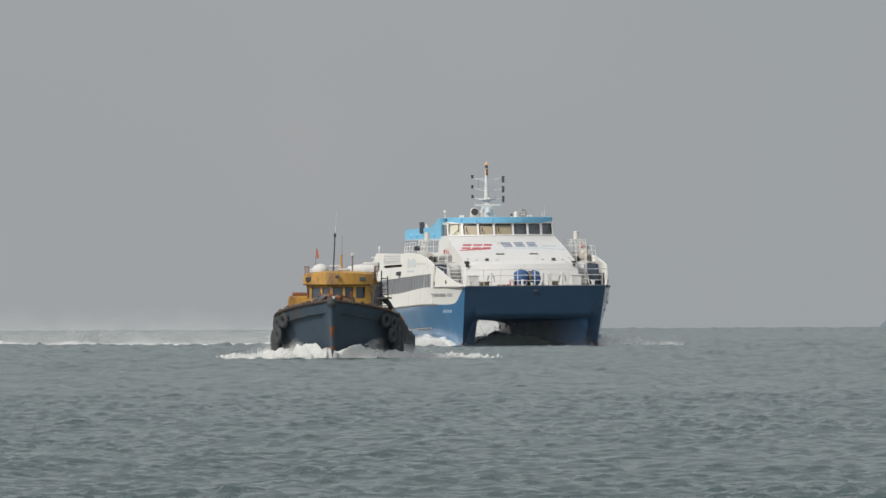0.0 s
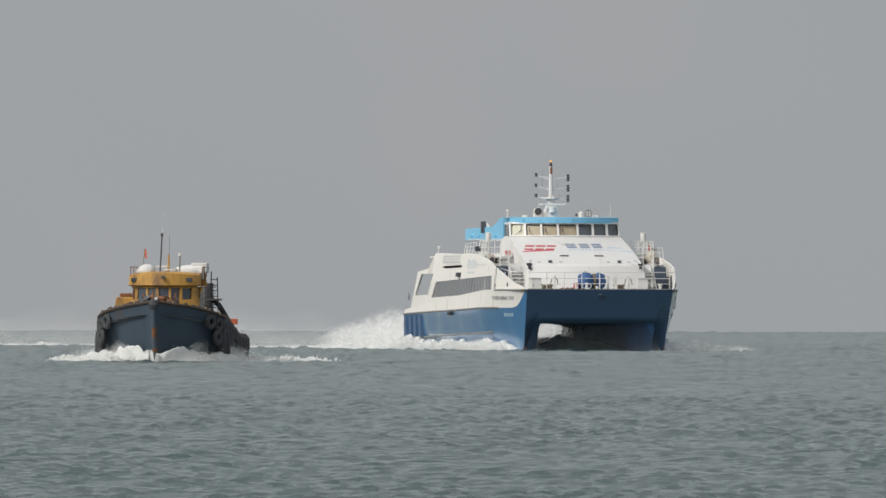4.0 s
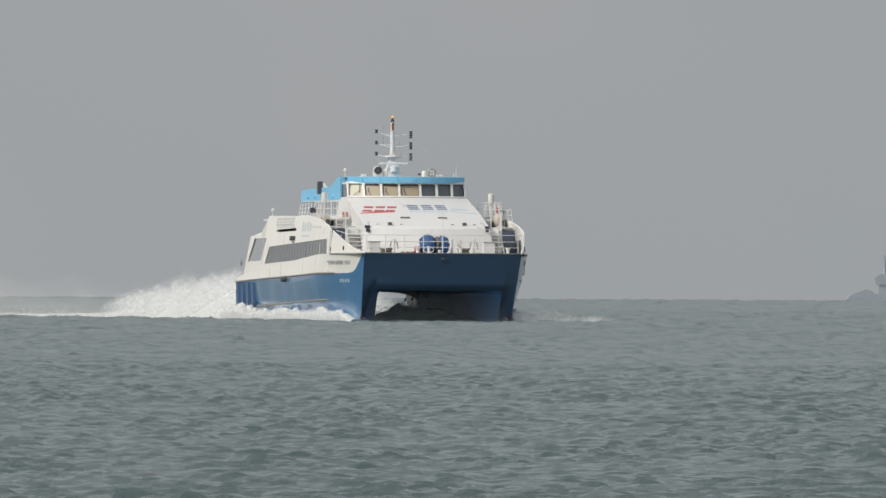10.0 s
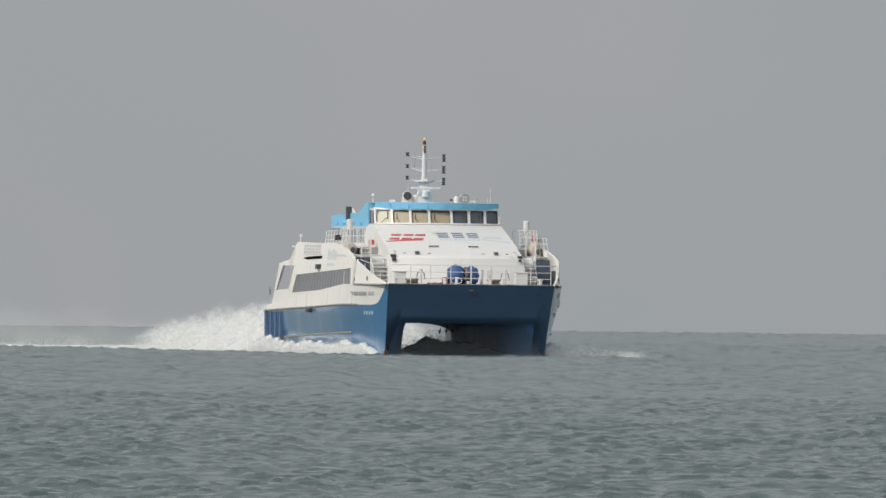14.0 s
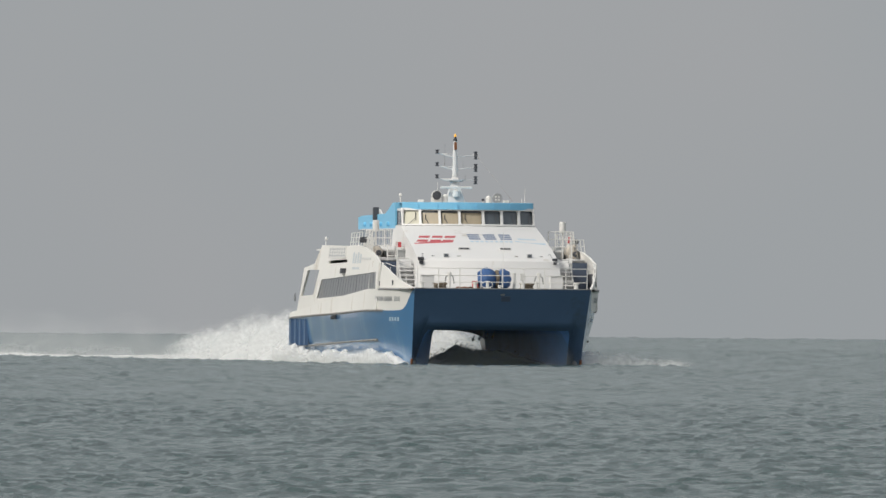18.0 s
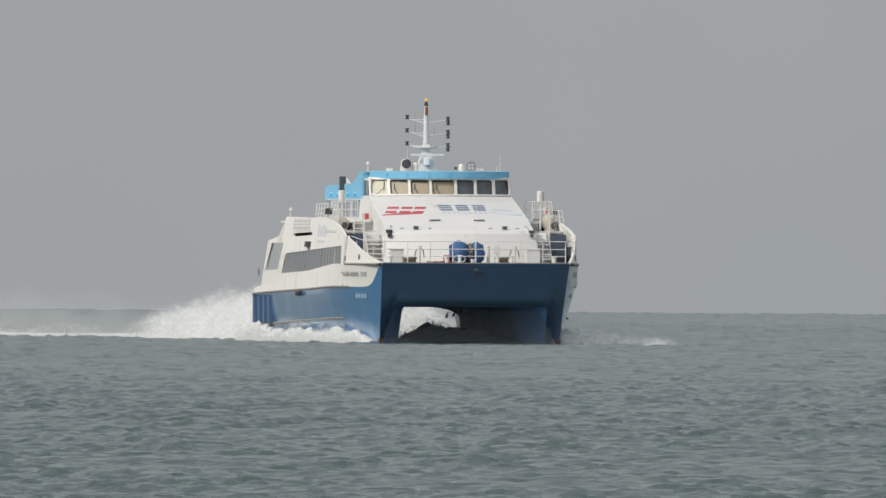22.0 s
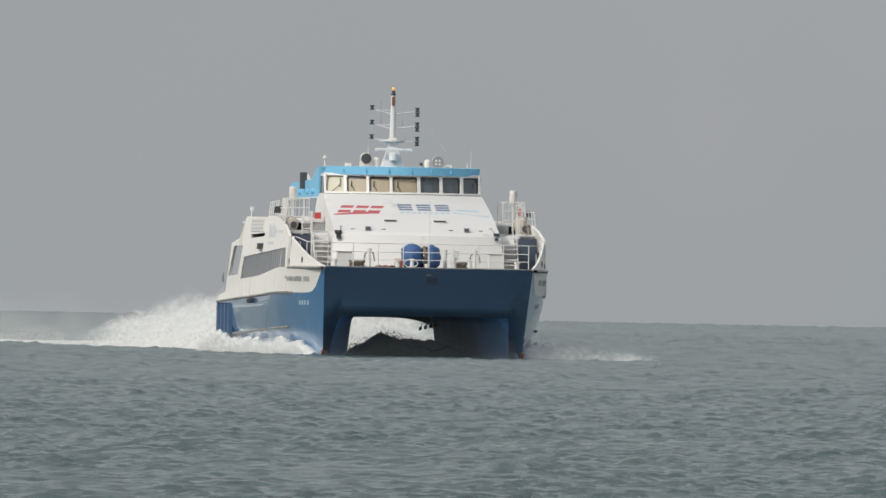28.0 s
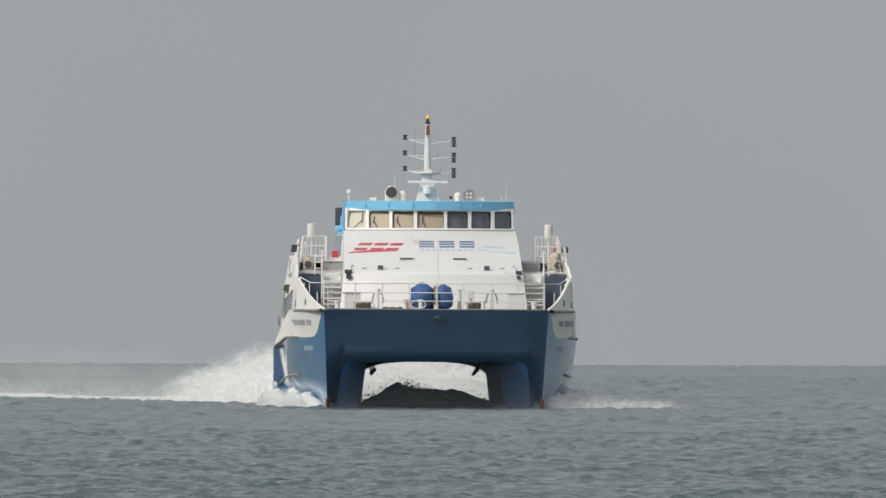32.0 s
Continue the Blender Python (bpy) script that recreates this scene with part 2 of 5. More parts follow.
def make_sea():
    verts, quads, count = [], [], 0
    behind = [-4800, -2500, -1000, -300, 0, 140, 220, 270]
    for ys, columns, dip in ((np.concatenate([behind, spaced(285.0, 720.0, 1150, 0.8)]), 560, 0.0), (spaced(700.0, 1700.0, 900, 1.2), 310, 0.5), (spaced(1676.0, 4800.0, 620, 0.9), 190, 0.5)):
        v, q = sea_band(ys, columns, dip)
        verts.append(v)
        quads.append(q + count)
        count += len(v)
    verts, quads = np.concatenate(verts).astype(np.float32), np.concatenate(quads).astype(np.int32)
    me = bpy.data.meshes.new("sea")
    me.vertices.add(len(verts))
    me.vertices.foreach_set("co", verts.ravel())
    me.loops.add(quads.size)
    me.loops.foreach_set("vertex_index", quads.ravel())
    me.polygons.add(len(quads))
    me.polygons.foreach_set("loop_start", np.arange(0, quads.size, 4, dtype=np.int32))
    me.update(calc_edges=True)
    me.polygons.foreach_set("use_smooth", np.ones(len(quads), bool))
    me.materials.append(WATER)
    me.validate()
    return tagged(new("water", me), "choppy grey-green sea under a hazy sky", "sea", kind="structure")


sea = make_sea()


# ---- mesh helpers ----
def part(name, bm, mat, parent, label="", smooth=False):
    me = bpy.data.meshes.new(name)
    bmesh.ops.recalc_face_normals(bm, faces=bm.faces)
    bm.to_mesh(me)
    bm.free()
    me.materials.append(mat)
    if smooth:
        me.polygons.foreach_set("use_smooth", np.ones(len(me.polygons), bool))
        me.set_sharp_from_angle(angle=0.75)
    ob = new(name, me)
    ob.parent = parent
    if label:
        tagged(ob, label)
    return ob


def again(ob, x, y, z, parent=None, rz=0.0):
    """The same part once more, on the same mesh, moved."""
    o = ob.copy()
    scene.collection.objects.link(o)
    o.parent = parent or ob.parent
    o.matrix_basis = pose(x, y, z, 0, 0, rz)
    return o


def box(bm, x0, x1, y0, y1, z0, z1, bevel=0.0):
    r = bmesh.ops.create_cube(bm, size=1.0)
    vs = r["verts"]
    for v in vs:
        v.co = Vector(((x0 + x1) / 2 + v.co.x * (x1 - x0), (y0 + y1) / 2 + v.co.y * (y1 - y0), (z0 + z1) / 2 + v.co.z * (z1 - z0)))
    if bevel:
        es = list({e for v in vs for e in v.link_edges})
        bmesh.ops.bevel(bm, geom=es, offset=bevel, segments=2, affect="EDGES", profile=0.6)
    return bm


def boxed(*a, **k):
    return box(bmesh.new(), *a, **k)


def tube(bm, pts, r, seg=6, r_end=None, cap=True):
    """A round bar along points; r_end tapers it."""
    pts = [Vector(p) for p in pts]
    rings = []
    for i, p in enumerate(pts):
        d = (pts[min(i + 1, len(pts) - 1)] - pts[max(i - 1, 0)]).normalized()
        s = d.cross(Vector((0, 0, 1)) if abs(d.z) < 0.9 else Vector((1, 0, 0))).normalized()
        u = s.cross(d)
        rr = r if r_end is None else r + (r_end - r) * i / (len(pts) - 1)
        rings.append([bm.verts.new(p + rr * (math.cos(a) * s + math.sin(a) * u)) for a in np.linspace(0, 2 * math.pi, seg, endpoint=False)])
    for a, b in zip(rings, rings[1:]):
        for k in range(seg):
            bm.faces.new((a[k], a[(k + 1) % seg], b[(k + 1) % seg], b[k]))
    if cap:
        bm.faces.new(rings[0])
        bm.faces.new(rings[-1][::-1])
    return bm


def tubed(pts, r, seg=6, r_end=None):
    return tube(bmesh.new(), pts, r, seg, r_end)


def grid(bm, pts, closed=False):
    """A sheet over rows of points."""
    vs = [[bm.verts.new(p) for p in row] for row in pts]
    for a, b in zip(vs, vs[1:]):
        n = len(a)
        for k in range(n if closed else n - 1):
            q = (a[k], a[(k + 1) % n], b[(k + 1) % n], b[k])
            if len({tuple(v.co) for v in q}) == 4:
                bm.faces.new(q)
            elif len({tuple(v.co) for v in q}) == 3:
                seen, tri = set(), []
                for v in q:
                    if tuple(v.co) not in seen:
                        seen.add(tuple(v.co))
                        tri.append(v)
                bm.faces.new(tri)
    return bm


def thick(bm, d):
    bmesh.ops.recalc_face_normals(bm, faces=bm.faces)
    bmesh.ops.solidify(bm, geom=bm.faces[:], thickness=d)
    return bm


def plate(outline, holes, at, d):
    """A flat plate from an outline in (x, z) with openings through it, standing at y = at, d thick."""
    bm = bmesh.new()
    es = []
    for loop in (outline, *holes):
        vs = [bm.verts.new((x, at, z)) for x, z in loop]
        es += [bm.edges.new((vs[i], vs[(i + 1) % len(vs)])) for i in range(len(vs))]
    bmesh.ops.triangle_fill(bm, edges=es, use_beauty=True, use_dissolve=False)
    geo = bmesh.ops.extrude_face_region(bm, geom=bm.faces[:])
    bmesh.ops.translate(bm, vec=(0, d, 0), verts=[g for g in geo["geom"] if isinstance(g, bmesh.types.BMVert)])
    return bm


def prism(outline, y0, y1):
    return plate(outline, [], y0, y1 - y0)


def mirrored(bm):
    for v in bm.verts:
        v.co.y = -v.co.y
    bmesh.ops.reverse_faces(bm, faces=bm.faces)
    return bm


def lathe(bm, centre, axis, profile, seg=14):
    """A turned shape: profile of (along, radius) round an axis."""
    c, d = Vector(centre), Vector(axis).normalized()
    s = d.cross(Vector((0, 0, 1)) if abs(d.z) < 0.9 else Vector((1, 0, 0))).normalized()
    u = s.cross(d)
    rings = [[c + d * h + max(r, 1e-3) * (math.cos(a) * s + math.sin(a) * u) for a in np.linspace(0, 2 * math.pi, seg, endpoint=False)] for h, r in profile]
    grid(bm, rings, closed=True)
    return bm


def lathed(centre, axis, profile, seg=14):
    return lathe(bmesh.new(), centre, axis, profile, seg)


ICO = bmesh.new()
bmesh.ops.create_icosphere(ICO, subdivisions=1, radius=1.0)
LUMP_V = np.array([v.co[:] for v in ICO.verts])
LUMP_F = np.array([[v.index for v in f.verts] for f in ICO.faces])
ICO.free()


OCTA_V = np.array([(1, 0, 0), (-1, 0, 0), (0, 1, 0), (0, -1, 0), (0, 0, 1), (0, 0, -1)], float)
OCTA_F = np.array([(0, 2, 4), (2, 1, 4), (1, 3, 4), (3, 0, 4), (2, 0, 5), (1, 2, 5), (3, 1, 5), (0, 3, 5)])


def drops(name, centres, sizes, mat, rng, fine=False):
    """Many small uneven lumps of foam or, where fine, drops of spray in one mesh."""
    n = len(centres)
    ICO_V, ICO_F = (OCTA_V, OCTA_F) if fine else (LUMP_V, LUMP_F)
    turn = rng.uniform(0.6, 1.4, (n, len(ICO_V), 1))
    stretch = rng.uniform(0.7, 1.3, (n, 1, 3))
    v = (ICO_V[None] * turn * stretch * np.asarray(sizes).reshape(n, 1, 1) + np.asarray(centres)[:, None]).reshape(-1, 3)
    f = (ICO_F[None] + (np.arange(n) * len(ICO_V))[:, None, None]).reshape(-1, 3)
    me = bpy.data.meshes.new(name)
    me.from_pydata(v.tolist(), [], f.tolist())
    me.polygons.foreach_set("use_smooth", np.ones(len(me.polygons), bool))
    me.materials.append(mat)
    return new(name, me)


# ---- the ferry: x ahead from the bow's deck edge, y to port, z up from the water ----
ferry = tagged(new("catamaran_ferry"), "white and blue high-speed catamaran passenger ferry under way at sea", "ferry")


def stem_x(z):
    return -2.6 * ((4.0 - z) / 4.0) ** 0.9 if z < 4 else 0.0


def stem_y(z):
    return 4.42 + 0.2 * max(z, 0) / 4


def side_y(s, z):
    """Half breadth of the outer side at s of the length behind the stem."""
    full = np.interp(z, [-0.6, 0, 1.2, 2.4, 4.0], [5.3, 5.55, 5.95, 6.08, 5.95])
    run = np.interp(z, [-0.6, 2.4, 4.0], [0.46, 0.28, 0.20])
    k = min(1.0, s / run)
    return stem_y(z) + (full - stem_y(z)) * (1 - (1 - k) ** 2.1)


S = [0, 0.004, 0.009, 0.015, 0.024, 0.034, 0.046, 0.062, 0.085, 0.11, 0.14, 0.18, 0.22, 0.28, 0.36, 0.46, 0.58, 0.72, 0.86, 1.0]
BOUND = [3.97, 3.93, 3.80, 3.52, 3.14, 2.93, 2.86, 2.84, 2.84, 2.84, 2.84, 2.84, 2.82, 2.78, 2.72, 2.66, 2.60, 2.54, 2.46, 2.38]
STERN = -44.4


def hull_side(lower):
    """Outer skin: the blue lower part, or the white strip over it up to the deck edge."""
    rows = []
    for s, zb in zip(S, BOUND):
        lo, hi = (-0.6, zb) if lower else (zb, max(zb + 0.001, 3.97 - 1.3 * max(0, s - 0.2) / 0.8))
        col = []
        for k in range(13 if lower else 6):
            z = lo + (hi - lo) * k / (12 if lower else 5)
            x = stem_x(z) + (STERN - stem_x(z)) * s
            col.append((x, -side_y(s, z), z))
        rows.append(col)
    return grid(bmesh.new(), rows)


def deck_front(u, z):
    """The raked face between the bows; u from -1 to 1 across."""
    w = abs(u) ** float(np.interp(z, [1.9, 2.6], [6.0, 3.0]))
    deep = (4.0 - z) * 0.60 + 2.6 * max(0.0, 2.1 - z)      # the inner walls of the bows run well back
    return (stem_x(z) * w - deep * (1 - w), u * stem_y(z), z)


def arch(u):
    k = min(1.0, max(0.0, (abs(u) - 0.82) / 0.13))
    return 1.86 - 2.46 * (k * k * (3 - 2 * k))


for sgn, mirror in ((-1, False), (1, True)):
    for lower, mat, nm in ((True, BLUE, "hull_side"), (False, WHITE_SIDE, "hull_strake")):
        bm = hull_side(lower)
        part(nm, mirrored(bm) if mirror else bm, mat, ferry, "faded blue hull side with streaks" if lower else "white strip above the blue hull", smooth=True)
US = np.linspace(-1, 1, 65)
part("bow_face", grid(bmesh.new(), [[deck_front(u, arch(u) + (4.0 - arch(u)) * k / 14) for k in range(15)] for u in US]), NAVY, ferry, "dark navy raked face between the two bows", smooth=True)
def lining(us, aft=False):
    if aft:
        return grid(bmesh.new(), [[(-29, u * 3.12, arch(u)), (-35, u * 4.1, arch(u) + 0.02), (STERN, u * 4.9, arch(u) + 0.03)] for u in us])
    return grid(bmesh.new(), [[(*deck_front(u, arch(u))[:2], arch(u)), (-6.6, u * 3.36, arch(u)), (-10, u * 3.22, arch(u)), (-21, u * 3.18, arch(u)), (-29, u * 3.12, arch(u))] for u in us])


# the forward lining's blue carries the haze's lift in its colour
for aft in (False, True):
    paint = TUNNEL if aft else HAZED_NAVY
    part("tunnel_lining", lining([u for u in US if abs(u) < 0.85], aft), paint, ferry, "pale after roof of the tunnel" if aft else "tunnel lining between the hulls, navy brightened for haze", smooth=True)
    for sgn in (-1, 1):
        part("tunnel_wall", lining(sgn * np.linspace(0.844, 1.0, 13), aft), paint, ferry, "pale after wall of the hull" if aft else "inner wall of the hull, navy brightened for haze", smooth=True)
# the rounded pale frame at the tunnel's after end
rows = []
for a in np.linspace(0.22, math.pi - 0.22, 33):
    ca, sa = math.cos(a), math.sin(a)
    iy, iz = 3.02 * math.copysign(abs(ca) ** 0.62, ca), 1.80 * abs(sa) ** 0.58
    rows.append([(-28.6, iy, iz), (-28.6, iy * 1.03 + 0.06 * ca, iz + 0.10), (-28.7, iy * 1.06 + 0.1 * ca, 1.92 * abs(sa) ** 0.25)])
part("tunnel_frame", thick(grid(bmesh.new(), rows), 0.08), TUNNEL, ferry, "rounded pale frame at the after end of the tunnel", smooth=True)
part("transom", prism([(STERN, -0.6), (STERN - 0.15, -0.6), (STERN - 0.15, 2.38), (STERN, 2.38)], -6.0, -4.85), BLUE, ferry)
part("transom", prism([(STERN, -0.6), (STERN - 0.15, -0.6), (STERN - 0.15, 2.38), (STERN, 2.38)], 4.85, 6.0), BLUE, ferry)

# bulwark that sweeps down to the bow
BX = [-6.2, -5.8, -5.4, -4.8, -4.2, -3.6, -3.0, -2.2, -1.4, -0.7, -0.05]
BY = [5.68, 5.64, 5.59, 5.51, 5.43, 5.33, 5.23, 5.08, 4.93, 4.78, 4.64]
BZ = [5.34, 5.26, 5.18, 5.05, 4.89, 4.73, 4.58, 4.40, 4.25, 4.13, 4.05]
for sgn in (-1, 1):
    bm = grid(bmesh.new(), [[(x, sgn * y, 3.95 + (zt - 3.95) * k / 4) for k in range(5)] for x, y, zt in zip(BX, BY, BZ)])
    part("bow_bulwark", thick(bm, 0.10), WHITE_SIDE, ferry, "white bulwark sweeping down to the bow", smooth=True)
    bm = bmesh.new()
    grid(bm, [[(x, sgn * (y + o), z) for o, z in ((-0.1, 3.90), (0.16, 3.90), (0.20, 3.96), (0.16, 4.02), (-0.1, 4.02))] for x, y in zip(BX[1:], BY[1:])], closed=True)
    part("bow_ledge", bm, STRIP, ferry, "grey worn ledge round the bow")
    # rubbing rail where blue meets white
    pts = []
    for s, zb in list(zip(S, BOUND))[9:]:
        pts.append((stem_x(zb) + (STERN - stem_x(zb)) * s, sgn * (side_y(s, zb) + 0.03), zb))
    part("sheer_rail", tubed(pts, 0.055, 6), STRIP, ferry, "grey rubbing rail with rust")
    pts = [(STERN - 0.1 + (36.4 * k / 8), sgn * (side_y(1 - 0.82 * k / 8, 0.9) + 0.05), 0.80 + 0.5 * k / 8) for k in range(9)]
    part("lower_rubbing_strip", tubed(pts, 0.06, 6), STRIP, ferry)
    for k in range(4):
        part("stern_rib", boxed(STERN + 0.3 + 2.3 * k, STERN + 1.2 + 2.3 * k, sgn * 6.0, sgn * 6.12, 0.95, 2.30, bevel=0.03), NAVY, ferry)

# saloon sides with the window band and the open after deck
WALL = [(-43.6, 2.44), (-6.5, 2.89), (-6.2, 5.34), (-8.0, 5.67), (-10.5, 5.95), (-13.5, 6.14), (-16.0, 6.24), (-18.4, 6.27), (-20.0, 6.22), (-33.0, 6.28), (-35.6, 5.30), (-40.4, 5.07)]
OPEN = [(-41.2, 3.56), (-35.2, 3.63), (-33.0, 4.97), (-38.5, 4.95)]
BAND = [(-33.4, 3.43), (-6.9, 3.78), (-7.1, 4.85), (-31.3, 4.44)]
SLOT = [(-28.9, 5.28), (-20.2, 5.36), (-20.2, 5.52), (-28.9, 5.45)]
for sgn in (-1, 1):
    y0 = sgn * 5.84
    part("saloon_wall", plate(WALL, [OPEN, BAND, SLOT], y0, -sgn * 0.12), WHITE_SIDE, ferry, "weathered white saloon side")
    band = part("side_window_band", prism([(x, z) for x, z in BAND], y0 - sgn * 0.08, y0 - sgn * 0.11), PANE_JOINT, ferry, "long band of smoked side windows")
    for k in range(21):
        lo, hi = (k + 0.07) / 21, (k + (0.96 if (k + 1) % 7 else 0.90)) / 21
        at = lambda f, up: ((-31.3 + 24.2 * f, 4.44 + 0.41 * f) if up else (-33.4 + 26.5 * f, 3.43 + 0.35 * f))
        part("pane", prism([at(lo, 0), at(hi, 0), at(hi, 1), at(lo, 1)], y0 - sgn * 0.04, y0 - sgn * 0.075), GLASS_SIDE, band)
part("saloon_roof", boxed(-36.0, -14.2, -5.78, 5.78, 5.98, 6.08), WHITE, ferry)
part("after_deck", boxed(-43.4, -9.6, -5.7, 5.7, 2.45, 2.55), GREY, ferry)
part("saloon_bulkhead", boxed(-34.3, -34.2, -5.7, 5.7, 2.55, 5.98), WHITE, ferry)
part("after_deck_awning", boxed(-40.2, -34.3, -5.76, 5.76, 5.02, 5.10), WHITE, ferry)

# foredeck, front bulkheads with a doorway each side, platforms over them
fore = [(-10.0, -5.75), (-10.0, 5.75)] + [(x, y - 0.06) for x, y in zip(BX, BY)] + [(x, -y + 0.06) for x, y in reversed(list(zip(BX, BY)))]
bm = bmesh.new()
bm.faces.new([bm.verts.new((x, y, 3.985)) for x, y in fore[1:2] + fore[2:] + fore[:1]])
part("foredeck", thick(bm, 0.06), GREY, ferry, "grey non-slip foredeck")
for sgn in (-1, 1):
    bm = bmesh.new()
    for y0, y1, z0, z1 in ((3.60, 4.62, 3.98, 5.50), (5.34, 5.82, 3.98, 5.50), (4.62, 5.34, 5.44, 5.50)):
        box(bm, -10.1, -10.0, sgn * y0, sgn * y1, z0, z1)
    part("front_bulkhead", bm, WHITE, ferry)
    # a dark sheet and a panel stand in for the doorway's inner shade
    part("doorway_shade", boxed(-12.2, -12.1, sgn * 3.7, sgn * 5.75, 3.98, 5.45), DARK, ferry)
    part("passage_door", boxed(-9.05, -8.98, sgn * 4.3, sgn * 5.70, 3.98, 5.42, bevel=0.01), DIM_BLUE, ferry, "dark blue-grey panel added for the doorway's shaded tone")
    part("wing_platform", boxed(-14.3, -9.9, sgn * 3.6, sgn * 5.85, 5.50, 5.60, bevel=0.02), WHITE, ferry)

# the deckhouse: a long sloping curved front, then the wheelhouse window wall
FRONT = [(3.98, -5.0, 3.88, 0.045), (5.46, -5.65, 3.72, 0.045), (5.60, -5.85, 3.68, 0.045), (6.13, -7.95, 3.66, 0.05), (6.70, -10.4, 3.64, 0.08), (7.32, -13.05, 3.56, 0.115)]


def face_x(y, z):
    zs = [r[0] for r in FRONT]
    return np.interp(z, zs, [r[1] for r in FRONT]) - np.interp(z, zs, [r[3] for r in FRONT]) * y * y


rows = []
for z, x0, hw, cv in FRONT:
    arc = [(x0 - cv * y * y, y, z) for y in np.linspace(-hw, hw, 25)]
    rows.append([(-33.0, -hw, z)] + arc + [(-33.0, hw, z)])
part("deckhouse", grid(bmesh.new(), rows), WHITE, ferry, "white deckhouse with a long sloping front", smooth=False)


def wheel_x(y, z):
    return -13.05 - 0.115 * y * y - 0.45 * (z - 7.32)


WINS = [(-3.40, -2.64), (-2.52, -1.68), (-1.56, -0.68), (-0.55, 0.55), (0.68, 1.56), (1.68, 2.52), (2.64, 3.40)]


def arc_sheet(y0, y1, z0, z1, off, n=6):
    return grid(bmesh.new(), [[(wheel_x(y, z) + off, y, z) for z in (z0, z1)] for y in np.linspace(y0, y1, n)])


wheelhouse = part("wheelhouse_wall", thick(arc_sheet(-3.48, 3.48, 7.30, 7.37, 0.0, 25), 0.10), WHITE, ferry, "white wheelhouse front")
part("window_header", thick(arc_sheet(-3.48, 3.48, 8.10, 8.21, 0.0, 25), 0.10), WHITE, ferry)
edges = [-3.48] + [e for w in WINS for e in w] + [3.48]
for a, b in zip(edges[::2], edges[1::2]):
    part("window_post", thick(arc_sheet(a, b, 7.37, 8.10, 0.0, 3), 0.10), WHITE, wheelhouse)
for k, (a, b) in enumerate(WINS):
    mat = (BLIND_PALE, BLIND, BLIND, BLIND, GLASS_DARK, GLASS_DARK, GLASS_DARK)[k]
    lab = ("window with a pulled cream blind", "window with a tan blind", "window with a tan blind", "window with a tan blind", "dark window", "dark window", "dark window")[k]
    pane = part("wheelhouse_window", arc_sheet(a - 0.02, b + 0.02, 7.35, 8.12, -0.05, 5), mat, ferry, lab)
    if mat is BLIND:
        part("window_shade_gap", thick(arc_sheet(a, b, 7.99, 8.10, -0.04, 5), 0.01), DARK, pane)
    # rounded corners in the white frame, with a thin gasket round the pane
    r, loop = 0.11, []
    for cy, cz, a0 in ((b - r, 8.10 - r, 0), (a + r, 8.10 - r, 90), (a + r, 7.37 + r, 180), (b - r, 7.37 + r, 270)):
        arc = [(cy + r * math.cos(radians(a0 + q)), cz + r * math.sin(radians(a0 + q))) for q in (0, 22.5, 45, 67.5, 90)]
        loop += arc
        tip = (cy + 1.12 * r * math.copysign(1, arc[2][0] - cy), cz + 1.12 * r * math.copysign(1, arc[2][1] - cz))
        corner = bmesh.new()
        vs = [corner.verts.new((wheel_x(y, z) + 0.004, y, z)) for y, z in arc + [tip]]
        for q in range(4):
            corner.faces.new((vs[q], vs[q + 1], vs[5]))
        part("frame_corner", thick(corner, 0.05), WHITE, pane)
    loop.append(loop[0])
    part("window_gasket", tubed([(wheel_x(y, z) + 0.012, y, z) for y, z in loop], 0.015, 4), DARK if k else STEEL, pane)
    m = a + (b - a) * (0.12 if k < 4 else 0.82)
    tip = a + (b - a) * (0.72 if k == 0 else 0.18 if k < 4 else 0.70)
    part("wiper", tube(tubed([(wheel_x(m, 7.30) + 0.06, m + (0.3 if 0 < k < 4 else 0), 7.30), (wheel_x(tip, 7.7) + 0.05, tip, 7.72)], 0.016, 4), [(wheel_x(tip, 7.6) + 0.05, tip, 7.62), (wheel_x(tip, 8.05) + 0.05, tip + 0.04, 8.02 if k == 0 else 7.9)], 0.02, 4), DARK, pane)
for sgn in (-1, 1):
    part("wheelhouse_side", boxed(-17.5, wheel_x(3.6, 7.4), sgn * 3.40, sgn * 3.48, 7.30, 8.21), WHITE, ferry)
    part("wheelhouse_side_window", boxed(-16.2, -14.95, sgn * 3.47, sgn * 3.51, 7.38, 8.08, bevel=0.015), GLASS_DARK, ferry)
    part("wheelhouse_side_window", boxed(-17.4, -16.4, sgn * 3.47, sgn * 3.51, 7.38, 8.08, bevel=0.015), GLASS_DARK, ferry)
rim = [(wheel_x(y, 8.3) + 0.35 - 0.02 * y * y, y) for y in np.linspace(-3.48, 3.48, 21)]
part("wheelhouse_roof", grid(bmesh.new(), [[(x, y, 8.17), (x + 0.04, y, 8.53), (x - 0.10, y * 0.985, 8.55)] for x, y in rim]), SKYBLUE, ferry, "light blue wheelhouse roof fascia")
part("roof_deck", grid(bmesh.new(), [[(x - 0.10, y * 0.985, 8.55), (-18.0, y * 0.985, 8.57)] for x, y in rim]), WHITE, ferry, "white wheelhouse roof deck")
part("roof_soffit", grid(bmesh.new(), [[(x, y, 8.18), (-18.0, y, 8.18)] for x, y in rim]), WHITE, ferry)
